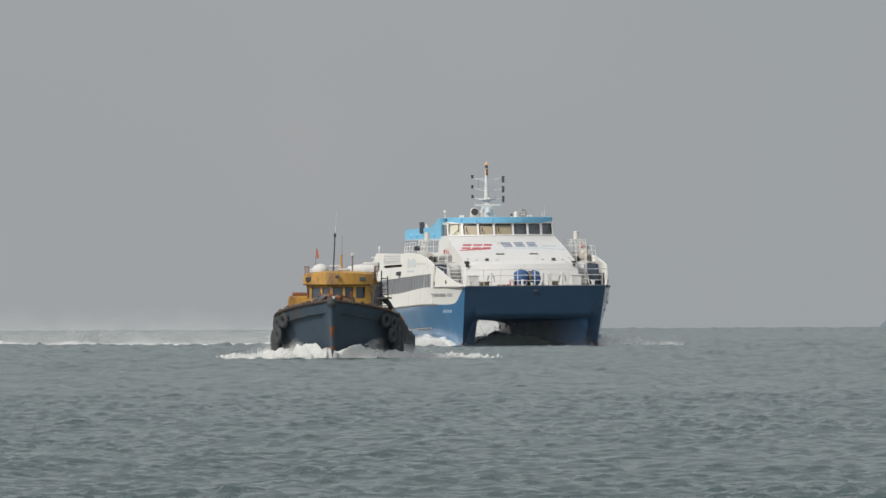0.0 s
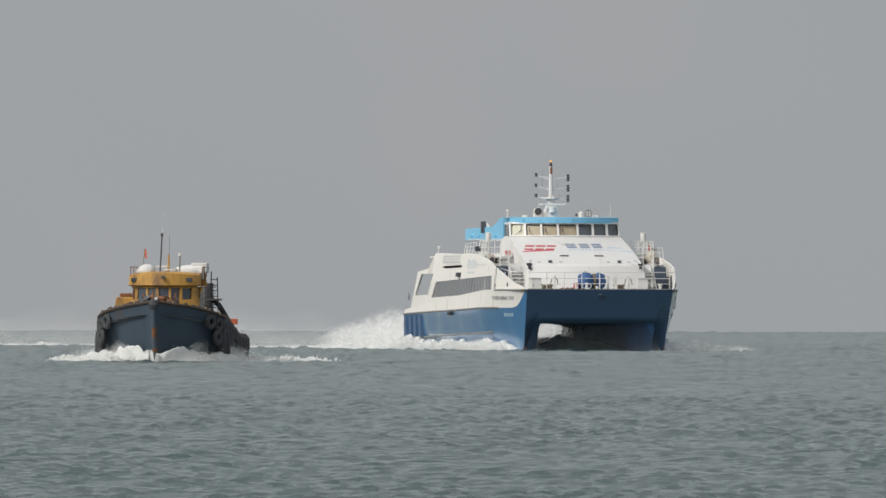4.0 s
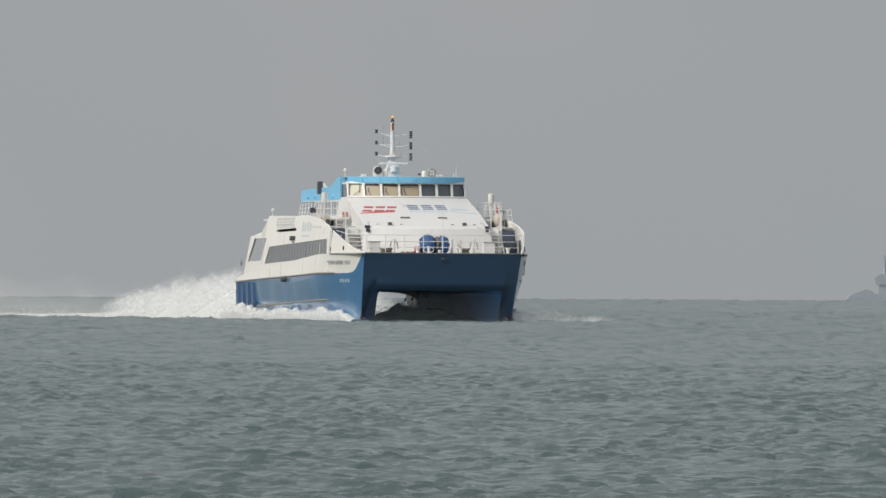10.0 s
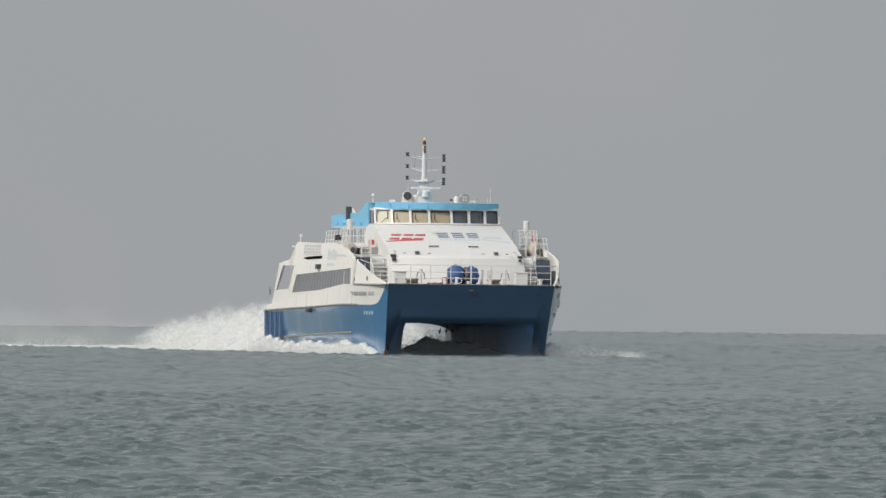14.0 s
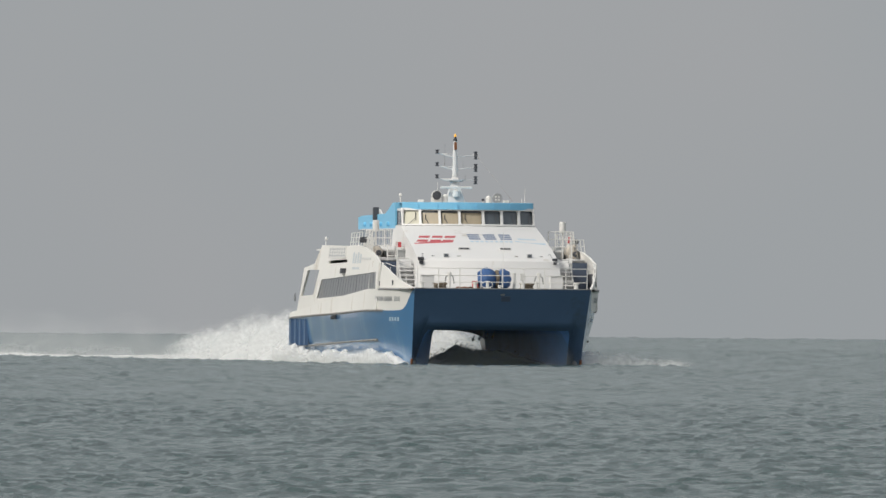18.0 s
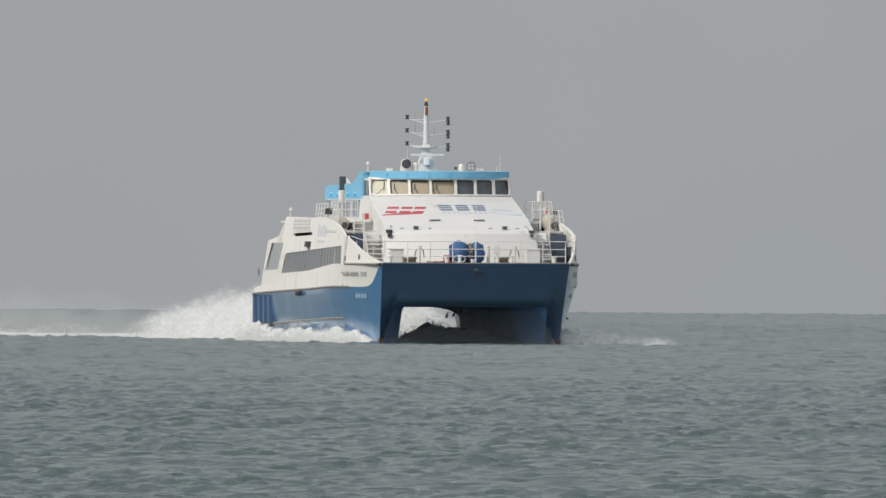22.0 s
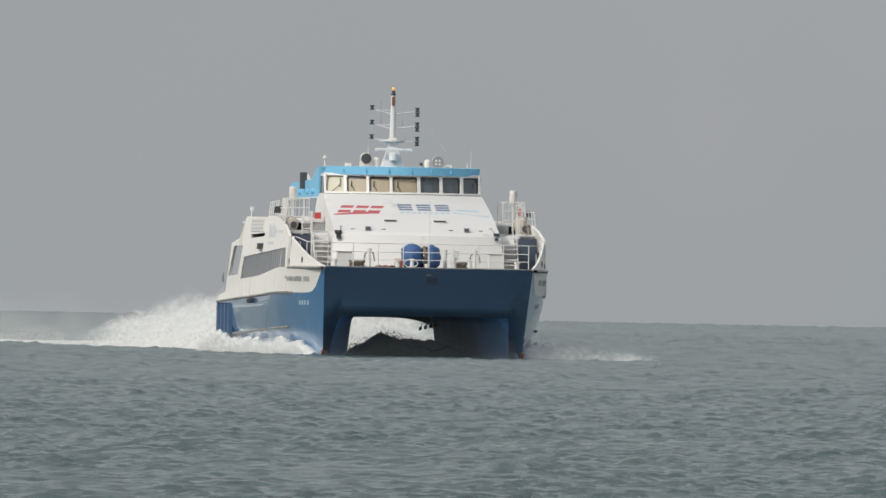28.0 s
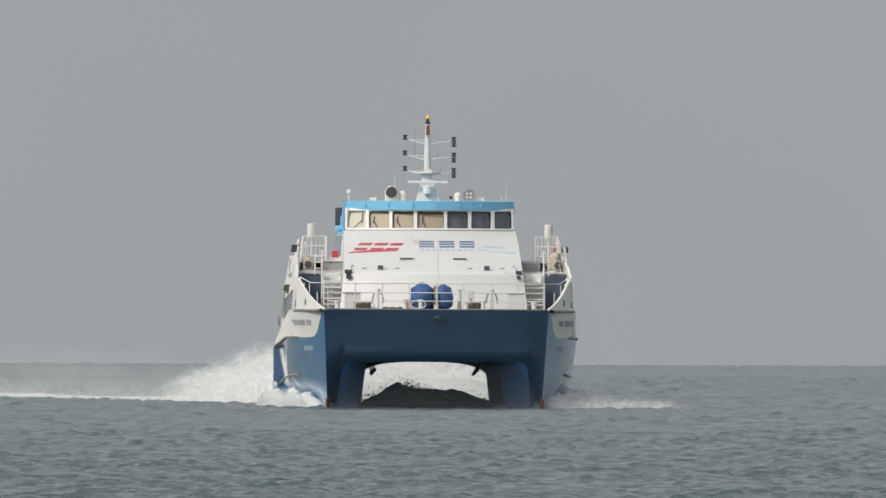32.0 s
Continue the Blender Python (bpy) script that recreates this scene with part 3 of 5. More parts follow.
for y in (-2.7, -1.75, -0.75, 0.25, 1.2, 2.1):
    part("roof_cleat", boxed(wheel_x(y, 8.3) + 0.37 - 0.02 * y * y, wheel_x(y, 8.3) + 0.43 - 0.02 * y * y, y - 0.03, y + 0.03, 8.29, 8.43, bevel=0.01), SKYBLUE, ferry)
FAIR = [(-16.8, 8.53), (-18.0, 8.51), (-20.0, 8.15), (-21.5, 7.95), (-32.5, 7.86), (-34.0, 7.78), (-34.0, 7.12), (-16.8, 7.12)]
part("funnel_fairing", prism(FAIR, -3.58, 3.58), SKYBLUE, ferry, "light blue fairing behind the wheelhouse")
for sgn in (-1, 1):
    for k in range(16):
        part("louvre_panel", boxed(-32.6 + k * 0.95, -32.6 + k * 0.95 + 0.70, sgn * 3.58, sgn * 3.66, 6.25, 7.10, bevel=0.015), LOUVRE, ferry)
# ---- ferry fittings ----
def rail_run(pts, heights, r, name, posts, parent):
    """Rails along points of (x, y, deck z), and posts at the given points."""
    for h in heights:
        part(name, tubed([(x, y, z + h) for x, y, z in pts], r, 5), RAIL_WHITE, parent)
    for x, y, z in posts:
        part("stanchion", tubed([(x, y, z), (x, y, z + max(heights))], r * 1.25, 5), RAIL_WHITE, parent)


bow_rail = [(-0.35, y, 4.0) for y in np.linspace(-4.45, 4.45, 9)]
rail_run(bow_rail, (0.36, 0.70, 1.08), 0.020, "bow_rail", bow_rail, ferry)
for sgn in (-1, 1):
    side = [(x, sgn * (y - 0.05), z - 0.02) for x, y, z in zip(BX, BY, BZ)]
    part("side_rail", tubed([(-0.4, sgn * 4.45, 5.08), (-3.0, sgn * 5.15, 5.10), (-5.2, sgn * 5.5, 5.32)], 0.02, 5), RAIL_WHITE, ferry)
    for x, y, z in side[4:10:2]:
        part("stanchion", tubed([(x, y, z - 0.1), (x, y, min(z + 0.5, 5.1))], 0.022, 5), RAIL_WHITE, ferry)
    # stairs beside the deckhouse
    for k in range(6):
        part("stair_tread", boxed(-6.4 - 0.26 * k, -6.05 - 0.26 * k, sgn * 3.80, sgn * 4.52, 4.20 + 0.235 * k, 4.25 + 0.235 * k, bevel=0.008), WHITE, ferry)
    part("stair_stringer", prism([(-6.0, 4.0), (-6.4, 4.0), (-8.2, 5.55), (-7.8, 5.55)], sgn * 4.52, sgn * 4.56), WHITE, ferry)
    part("stair_backing", prism([(-6.5, 4.0), (-8.3, 4.0), (-8.3, 5.52)], sgn * 3.82, sgn * 4.50), WHITE, ferry)
    part("ladder_rail", tubed([(-7.6, sgn * 4.60, 4.0), (-7.7, sgn * 4.60, 6.45), (-8.3, sgn * 4.60, 6.45), (-8.4, sgn * 4.60, 5.55)], 0.035, 6), RAIL_WHITE, ferry)
    part("ladder_rail", tubed([(-9.6, sgn * 4.86, 4.0), (-9.7, sgn * 4.86, 6.30)], 0.035, 6), RAIL_WHITE, ferry)
    for z in (5.7, 5.95, 6.2):
        part("ladder_rung", tubed([(-7.7, sgn * 4.60, z), (-9.7, sgn * 4.86, z)], 0.02, 5), RAIL_WHITE, ferry)
    # platform railing and its upper frame
    run = [(-10.0, sgn * 5.8, 5.6), (-14.2, sgn * 5.8, 5.6)]
    rail_run(run, (0.35, 0.70, 1.02), 0.02, "platform_rail", [(x, sgn * 5.8, 5.6) for x in (-10.0, -11.4, -12.8, -14.2)], ferry)
    for y0, y1 in ((4.35, 5.62),):
        for z in (6.25, 6.65, 7.05):
            part("upper_rail", tubed([(-12.4, sgn * y0, z), (-12.4, sgn * y1, z), (-15.2, sgn * y1, z), (-15.2, sgn * y0, z)], 0.022, 5), RAIL_WHITE, ferry)
        for x, y in ((-12.4, y0), (-12.4, y1), (-13.8, y1), (-15.2, y1), (-15.2, y0)):
            part("upper_post", tubed([(x, sgn * y, 5.6), (x, sgn * y, 7.05)], 0.028, 5), RAIL_WHITE, ferry)
    for k in range(7):
        part("cage_bar", tubed([(-12.4, sgn * (4.45 + 0.17 * k), 6.25), (-12.4, sgn * (4.45 + 0.17 * k), 7.05)], 0.011, 4), RAIL_WHITE, ferry)
        part("cage_bar", tubed([(-12.75 - 0.38 * k, sgn * 5.62, 6.25), (-12.75 - 0.38 * k, sgn * 5.62, 7.05)], 0.011, 4), RAIL_WHITE, ferry)
    part("hoop_rail", tubed([(-13.4, sgn * 5.2, 6.1)] + [(-13.4, sgn * (5.38 - 0.18 * math.cos(a)), 6.65 + 0.18 * math.sin(a)) for a in np.linspace(0, math.pi, 7)] + [(-13.4, sgn * 5.56, 6.1)], 0.028, 6), RAIL_WHITE, ferry)
    pipe = part("vent_pipe", lathed((-14.0, sgn * 4.95, 6.98), (0, 0, 1), [(0, 0.02), (0.0, 0.17), (0.02, 0.175), (0.58, 0.175), (0.60, 0.15), (0.52, 0.14), (0.50, 0.01)], 14), RAIL_WHITE, ferry, "short white upright vent pipe", smooth=True)
    part("pipe_stand", tubed([(-14.0, sgn * 4.95, 5.6), (-14.0, sgn * 4.95, 7.0)], 0.05, 6), RAIL_WHITE, pipe)
    part("platform_locker", boxed(-12.6, -11.6, sgn * 3.7, sgn * 4.55, 5.6, 5.98, bevel=0.03), GREY, ferry)
    rr = 0.40 if sgn > 0 else 0.30
    raft = part("raft_canister", lathed((-11.9, sgn * 5.2, 5.66 + rr * 0.85), (1, 0, 0), [(-0.62, 0.02), (-0.6, 0.75 * rr), (-0.45, rr), (0.45, rr), (0.60, 0.75 * rr), (0.62, 0.02)], 16), CREAM, ferry, "cream life raft canister", smooth=True)
    part("end_cap", lathed((-11.28, sgn * 5.2 + 0.08, 5.86), (1, 0, 0), [(0, 0.16), (0.06, 0.15), (0.08, 0.01)], 12), DARK, raft)
    part("raft_strap", tubed([(-11.6, sgn * 5.2 + (rr + 0.01) * math.cos(a), 5.66 + rr * 0.85 + (rr + 0.01) * math.sin(a)) for a in np.linspace(0, 6.283, 13)], 0.02, 4), STEEL, raft)
    part("raft_cradle", boxed(-12.4, -11.4, sgn * 4.95, sgn * 5.45, 5.58, 5.66), RAIL_WHITE, raft)
    part("side_floodlight", boxed(-13.95, -13.75, sgn * 5.74, sgn * 6.02, 6.42, 6.66, bevel=0.03), DARK, ferry)
    part("floodlight_arm", tubed([(-13.85, sgn * 5.80, 6.42), (-13.85, sgn * 5.78, 6.0)], 0.025, 5), RAIL_WHITE, ferry)
    # lamps and vents on the sloping front
    lamp = part("twin_floodlight", boxed(face_x(3.53, 5.56) - 0.02, face_x(3.53, 5.56) + 0.18, sgn * 3.40, sgn * 3.66, 5.50, 5.63, bevel=0.02), DARK, ferry, "pair of black floodlights")
    part("lower_lamp", boxed(face_x(3.5, 5.4) + 0.02, face_x(3.5, 5.4) + 0.18, sgn * 3.44, sgn * 3.60, 5.30, 5.44, bevel=0.02), DARK, lamp)
    part("lamp_bracket", tubed([(face_x(3.4, 5.6), sgn * 3.42, 5.62), (face_x(3.4, 5.8) + 0.1, sgn * 3.38, 5.85), (face_x(3.4, 5.8) + 0.1, sgn * 3.26, 5.80)], 0.015, 5), STEEL, lamp)
    flood = part("square_floodlight", boxed(face_x(2.2, 5.7), face_x(2.2, 5.7) + 0.28, sgn * 2.20 - 0.12, sgn * 2.20 + 0.12, 5.66, 5.84, bevel=0.02), STEEL, ferry)
    part("lamp_glass", boxed(face_x(2.2, 5.7) + 0.28, face_x(2.2, 5.7) + 0.29, sgn * 2.20 - 0.09, sgn * 2.20 + 0.09, 5.69, 5.81), GLASS_DARK, flood)
    for y in (1.5, 2.85):
        part("deck_fitting", boxed(face_x(y, 5.72), face_x(y, 5.72) + 0.10, sgn * y - 0.09, sgn * y + 0.09, 5.69, 5.74, bevel=0.01), STRIP, ferry)
    vent = part("vent_cowl", boxed(face_x(1.1, 6.08) - 0.25, face_x(1.1, 6.08) + 0.16, sgn * 1.1 - 0.30, sgn * 1.1 + 0.30, 6.04, 6.19, bevel=0.03), WHITE, ferry)
    part("vent_slot", boxed(face_x(1.1, 6.08) + 0.15, face_x(1.1, 6.08) + 0.165, sgn * 1.1 - 0.26, sgn * 1.1 + 0.26, 6.08, 6.15), DARK, vent)
    # deck lockers, hooked vents, bollards, rope
    part("deck_locker", boxed(-4.9, -4.3, sgn * 3.38 - 0.33, sgn * 3.38 + 0.33, 4.0, 4.68, bevel=0.03), WHITE, ferry, "white deck locker")
    part("locker_rim", boxed(-4.95, -4.25, sgn * 3.38 - 0.36, sgn * 3.38 + 0.36, 4.68, 4.74, bevel=0.02), WHITE, ferry)
    y = sgn * 2.35
    part("mooring_post", lathed((-3.6, y, 4.0), (0, 0, 1), [(0, 0.07), (0.7, 0.06), (0.72, 0.11), (0.86, 0.11), (0.88, 0.02)], 10), RAIL_WHITE, ferry)
    part("hook_arm", tubed([(-3.6, y - 0.24, 4.28), (-3.6, y - 0.18, 4.62), (-3.6, y, 4.80), (-3.6, y + 0.18, 4.62), (-3.6, y + 0.24, 4.28)], 0.035, 6), STRIP, ferry)
    for y in (sgn * 1.25, sgn * 4.05):
        part("bollard", lathed((-1.6, y, 4.0), (0, 0, 1), [(0, 0.10), (0.26, 0.10), (0.28, 0.14), (0.34, 0.14), (0.36, 0.02)], 10), RAIL_WHITE, ferry)
    for k in range(5):
        a0 = 0.9 * k
        part("rope_coil", tubed([(-2.3 + 0.30 * math.sin(a), sgn * (3.0 if sgn < 0 else 1.55) + 0.34 * math.cos(a + a0), 4.05 + 0.055 * k + 0.02 * math.sin(3 * a + k)) for a in np.linspace(0, 6.283, 13)], 0.035, 5), ROPE, ferry)
    # hull writing as plain bars, scuppers, a hung fender
    for k in range(30):
        if k in (6, 7, 17, 24):
            continue
        s = 0.044 + 0.0034 * k
        z0, z1 = 3.33 + 0.03 * (k % 3 == 1), 3.58 - 0.04 * (k % 4 == 2)
        pts = [[(stem_x(z) + (STERN - stem_x(z)) * ss, sgn * (side_y(ss, z) + 0.012), z) for z in (z0, z1)] for ss in (s, s + 0.0019)]
        part("name_letter_bar", thick(grid(bmesh.new(), pts), 0.006), LETTER_GREY, ferry)
    for k in range(4):
        s = 0.047 + 0.010 * k
        pts = [[(stem_x(z) + (STERN - stem_x(z)) * ss, sgn * (side_y(ss, z) + 0.012), z) for z in (2.30, 2.50)] for ss in (s, s + 0.006)]
        part("number_bar", thick(grid(bmesh.new(), pts), 0.006), LOGO_PALE, ferry)
    for x in (-43.0, -40.6, -15.0, -11.4):
        part("scupper", boxed(x - 0.15, x + 0.15, sgn * 5.82, sgn * 5.86, np.interp(x, [-43.6, -9.4], [2.44, 2.86]) + 0.14, np.interp(x, [-43.6, -9.4], [2.44, 2.86]) + 0.30), DARK, ferry)
    for x, h in ((-43.0, 0.14), (-40.6, 0.10), (-15.0, 0.16), (-11.4, 0.12)):
        zs = np.interp(x, [-43.6, -9.4], [2.44, 2.86]) + 0.13
        part("rust_streak", thick(grid(bmesh.new(), [[(x - 0.10 + 0.2 * k, sgn * 5.846, zs), (x - 0.03 + 0.06 * k, sgn * 5.846, zs - h)] for k in range(2)]), 0.004), STAIN, ferry)
    for x, z, h in ((-34.4, 5.2, 1.1), (-31.0, 4.4, 0.9), (-19.6, 4.62, 0.25), (-8.8, 5.4, 1.2), (-26.0, 3.5, 0.55), (-13.5, 3.62, 0.5)):
        part("rust_streak", thick(grid(bmesh.new(), [[(x - 0.05 + 0.1 * k, sgn * 5.846, z), (x - 0.015 + 0.03 * k, sgn * 5.846, z - h)] for k in range(2)]), 0.004), STAIN, ferry)
    for dx in (-0.35, 0.25):
        part("hung_fender", lathed((-22.3 + dx, sgn * 6.18, 2.45), (1, 0, 0), [(-0.28, 0.02), (-0.25, 0.12), (0.25, 0.12), (0.28, 0.02)], 10), RUBBER, ferry)
        part("fender_rope", tubed([(-22.3 + dx, sgn * 6.12, 2.5), (-22.3 + dx, sgn * 5.92, 3.1)], 0.015, 4), ROPE, ferry)
    cage = part("side_lamp_box", boxed(-21.0, -20.2, sgn * 5.84, sgn * 6.05, 4.80, 5.02, bevel=0.02), DARK, ferry, "dark lamp box")
    part("lamp_foot", boxed(-20.8, -20.4, sgn * 5.84, sgn * 5.98, 4.66, 4.80), RAIL_WHITE, cage)
    # notice board with bars for its writing, the mesh rail after it, the crest on the side
    board = part("name_board", boxed(-29.1, -21.0, sgn * 5.845, sgn * 5.87, 5.60, 6.20, bevel=0.01), RAIL_WHITE, ferry, "white name board with dark characters")
    for k in range(7):
        x0 = -28.8 + 1.1 * k
        for z0, z1, w in ((5.68, 5.76, 0.8), (5.86, 5.92, 0.7), (6.02, 6.10, 0.8)):
            part("character_bar", boxed(x0, x0 + w, sgn * 5.87, sgn * 5.876, z0, z1), LETTER_GREY, board)
        part("character_bar", boxed(x0 + 0.3, x0 + 0.42, sgn * 5.87, sgn * 5.878, 5.66, 6.12), LETTER_GREY, board)
    for z in (6.45, 6.7, 6.95):
        part("roof_rail", tubed([(-20.4, sgn * 5.75, z - 0.05), (-15.6, sgn * 5.75, z)], 0.02, 5), RAIL_WHITE, ferry)
    for k in range(5):
        x = -20.4 + 1.2 * k
        part("roof_rail_post", tubed([(x, sgn * 5.75, 6.05), (x, sgn * 5.75, 6.90 + 0.01 * k)], 0.025, 5), RAIL_WHITE, ferry)
    for k in range(4):
        part("crest_bar", boxed(-17.6 + 1.0 * k, -16.95 + 1.0 * k, sgn * 5.845, sgn * 5.851, 5.30, 5.88 - 0.1 * (k % 2)), CREST, ferry)
    part("crest_bar", boxed(-17.4, -14.4, sgn * 5.845, sgn * 5.851, 4.98, 5.10), CREST, ferry)
    for x, z in ((-6.4, 4.25), (-3.6, 4.3), (-9.0, 4.35)):
        part("fairlead", lathed((x, sgn * (np.interp(x, BX, BY) - 0.02), z), (0, sgn, 0), [(0, 0.14), (0.05, 0.13), (0.055, 0.08), (0.01, 0.07), (0.009, 0.01)], 12), DARK, ferry)
    for k in range(4):
        part("tunnel_hanger", lathed((-21.0 - 3.0 * k, sgn * 2.17, 1.50 - 0.06 * k), (0, sgn * 0.35, 1), [(-0.10, 0.02), (-0.08, 0.055), (0.05, 0.07), (0.09, 0.025), (0.26, 0.02)], 8), RUBBER, ferry, "small black fitting hanging in the tunnel")
    part("stern_lifebuoy", tubed([(-43.3 + 0.16 * math.cos(a), sgn * 5.93, 3.5 + 0.20 * math.sin(a)) for a in np.linspace(0, 6.283, 13)], 0.04, 6), STEEL, ferry)

# the covered winch on the foredeck
for y0, y1, r in ((-1.02, -0.02, 0.56), (0.02, 0.72, 0.50)):
    cover = lathed((-2.6, (y0 + y1) / 2, 4.50), (0, 1, 0), [(-(y1 - y0) / 2, 0.02), (-(y1 - y0) / 2 + 0.05, r * 0.62), (-(y1 - y0) / 3, r * 0.90), (-(y1 - y0) / 6, r * 1.05), (0, r * 1.08), ((y1 - y0) / 5, r), ((y1 - y0) / 2.8, r * 0.86), ((y1 - y0) / 2 - 0.04, r * 0.6), ((y1 - y0) / 2, 0.02)], 18)
    for v in cover.verts:
        v.co += 0.10 * Vector(noise.noise_vector(v.co * 2.6)) + 0.05 * Vector(noise.noise_vector(v.co * 6.0))
        v.co.z = max(v.co.z, 4.0)
    part("winch_cover", cover, TARP, ferry, "blue tarpaulin tied over the anchor winch", smooth=True)
for y in (-0.03, 0.04):
    part("winch_lashing", tubed([(-2.6 + 0.50 * math.cos(a), y + 0.03 * math.sin(5 * a), 4.5 + 0.46 * math.sin(a)) for a in np.linspace(0, 6.283, 15)], 0.05, 5), ROPE, ferry)
part("red_locker", boxed(-2.6, -2.2, -1.30, -1.02, 4.0, 4.42, bevel=0.02), RED, ferry)
part("deck_hose", tubed([(-2.0, -2.2 + 0.15 * k, 4.05 + 0.04 * (k % 2)) for k in range(9)], 0.04, 5), RUST, ferry)
part("tow_hoop", tubed([(-0.9, -0.72 + 0.30 * math.cos(a), 4.22 + 0.17 * math.sin(a)) for a in np.linspace(0, 6.283, 13)], 0.025, 5), RAIL_WHITE, ferry)
for y, h in ((-0.62, 0.42), (0.02, 0.2), (1.02, 0.85), (1.95, 0.4)):
    part("deck_post", lathed((-1.5 if h < 0.5 else -3.4, y, 4.0), (0, 0, 1), [(0, 0.09), (h - 0.06, 0.08), (h - 0.04, 0.11), (h, 0.10), (h + 0.01, 0.01)], 10), RAIL_WHITE, ferry)
part("control_box", boxed(-3.7, -3.4, 1.36, 1.62, 4.45, 4.85, bevel=0.03), RAIL_WHITE, ferry)
part("control_post", tubed([(-3.55, 1.5, 4.0), (-3.55, 1.5, 4.5)], 0.05, 6), RAIL_WHITE, ferry)
part("jack_staff", tubed([(-0.5, 0.06, 4.0), (-0.5, 0.06, 6.95)], 0.016, 5, 0.010), RAIL_WHITE, ferry)
part("hawse_plate", thick(grid(bmesh.new(), [[(deck_front(y / 4.5, z)[0] + 0.03, y, z) for z in (3.36, 3.62)] for y in (-0.05, 0.42)]), 0.02), DIM_BLUE, ferry, "small worn grey bow plate")
part("hawse_lip", thick(grid(bmesh.new(), [[(deck_front(y / 4.5, z)[0] + 0.05, y, z) for z in (3.66, 3.74)] for y in (-0.1, 0.12)]), 0.02), STEEL, ferry)


# company marks on the sloping front, as plain shapes
def on_front(outline, mat, name, label="", lift=0.02):
    bm = bmesh.new()
    n = len(outline) // 2
    lo, hi = outline[:n], outline[n:][::-1]
    if n == 2:
        lo, hi = [[tuple(e[0][q] + (e[1][q] - e[0][q]) * k / 6 for q in (0, 1)) for k in range(7)] for e in (lo, hi)]
    rows = []
    for (y0, z0), (y1, z1) in zip(lo, hi):
        rows.append([(face_x(y0 + (y1 - y0) * k / 3, z0 + (z1 - z0) * k / 3) + lift, y0 + (y1 - y0) * k / 3, z0 + (z1 - z0) * k / 3) for k in range(4)])
    part(name, thick(grid(bm, rows), 0.005), mat, ferry, label)


for y0 in (-3.28, -2.62, -1.98):
    for zb, zt in ((6.46, 6.57), (6.67, 6.78)):
        slant = lambda y, z: (y + z - 6.46, z)
        on_front([slant(y0, zb), slant(y0 + 0.54, zb), slant(y0 + 0.54, zt), slant(y0, zt)], RED, "red_mark", "slanted red company mark")
ys = np.linspace(-3.45, -1.45, 9)
on_front([(y, 6.34 + 0.05 * (y + 3.4)) for y in ys] + [(y, 6.40 + 0.06 * (y + 3.4) + 0.02 * math.sin(2 * y)) for y in ys[::-1]], RED, "red_underline")
for k in range(3):
    y0 = -0.52 + 0.84 * k
    for z0, z1 in ((6.60, 6.665), (6.705, 6.77), (6.81, 6.875)):
        on_front([(y0, z0), (y0 + 0.62, z0), (y0 + 0.62, z1), (y0, z1)], LOGO_BLUE, "blue_mark_bar", lift=0.024)
for k in range(9):
    on_front([(-0.5 + 0.26 * k, 6.46), (-0.34 + 0.26 * k, 6.46), (-0.34 + 0.26 * k, 6.53), (-0.5 + 0.26 * k, 6.53)], LOGO_PALE, "pale_mark_bar")
ys = np.linspace(1.9, 3.5, 9)
on_front([(y, 6.50 - 0.10 * (y - 1.9)) for y in ys] + [(y, 6.54 - 0.09 * (y - 1.9) - 0.03 * math.sin(3 * y)) for y in ys[::-1]], LOGO_PALE, "pale_swoosh")
ys = np.linspace(2.1, 3.1, 6)
on_front([(y, 6.62 - 0.04 * (y - 2)) for y in ys] + [(y, 6.68 - 0.05 * (y - 2)) for y in ys[::-1]], LOGO_PALE, "pale_swoosh")

# mast, radar, lamps, aerials and searchlights over the wheelhouse
part("mast_foot", grid(bmesh.new(), [[(-20.4 + sx * w * 1.3, sy * w, z) for sx, sy in ((1, -1), (1, 1), (-1, 1), (-1, -1))] for z, w in ((8.5, 0.52), (9.0, 0.36), (9.5, 0.23), (9.9, 0.15))], closed=True), WHITE, ferry, "white tapered mast foot")
part("mast", lathed((-20.4, 0, 9.4), (0, 0, 1), [(0, 0.16), (0.6, 0.145), (1.6, 0.12), (2.4, 0.09), (2.42, 0.01)], 12), WHITE, ferry, "tall white mast", smooth=True)
part("mast_platform", lathed((-20.4, 0, 9.72), (0, 0, 1), [(0, 0.02), (0.01, 0.55), (0.07, 0.55), (0.08, 0.02)], 14), WHITE, ferry)
part("radar_scanner", boxed(-19.8, -19.6, -0.84, 0.84, 9.30, 9.42, bevel=0.04), RAIL_WHITE, ferry, "white bar radar scanner")
part("radar_motor", lathed((-19.7, 0, 8.95), (0, 0, 1), [(0, 0.2), (0.3, 0.2), (0.34, 0.08), (0.40, 0.06)], 10), RAIL_WHITE, ferry)
part("mast_lamp", lathed((-20.4, 0, 11.8), (0, 0, 1), [(0, 0.10), (0.12, 0.10), (0.14, 0.07), (0.22, 0.07), (0.24, 0.02)], 10), DARK, ferry)
part("mast_lamp", boxed(-20.3, -20.14, -0.07, 0.07, 11.35, 11.75, bevel=0.02), RUST, ferry, "brown stacked mast lamps")
part("amber_beacon", lathed((-20.4, 0, 12.04), (0, 0, 1), [(0, 0.06), (0.08, 0.065), (0.13, 0.035), (0.15, 0.005)], 10), AMBER, ferry, "lit amber masthead light", smooth=True)
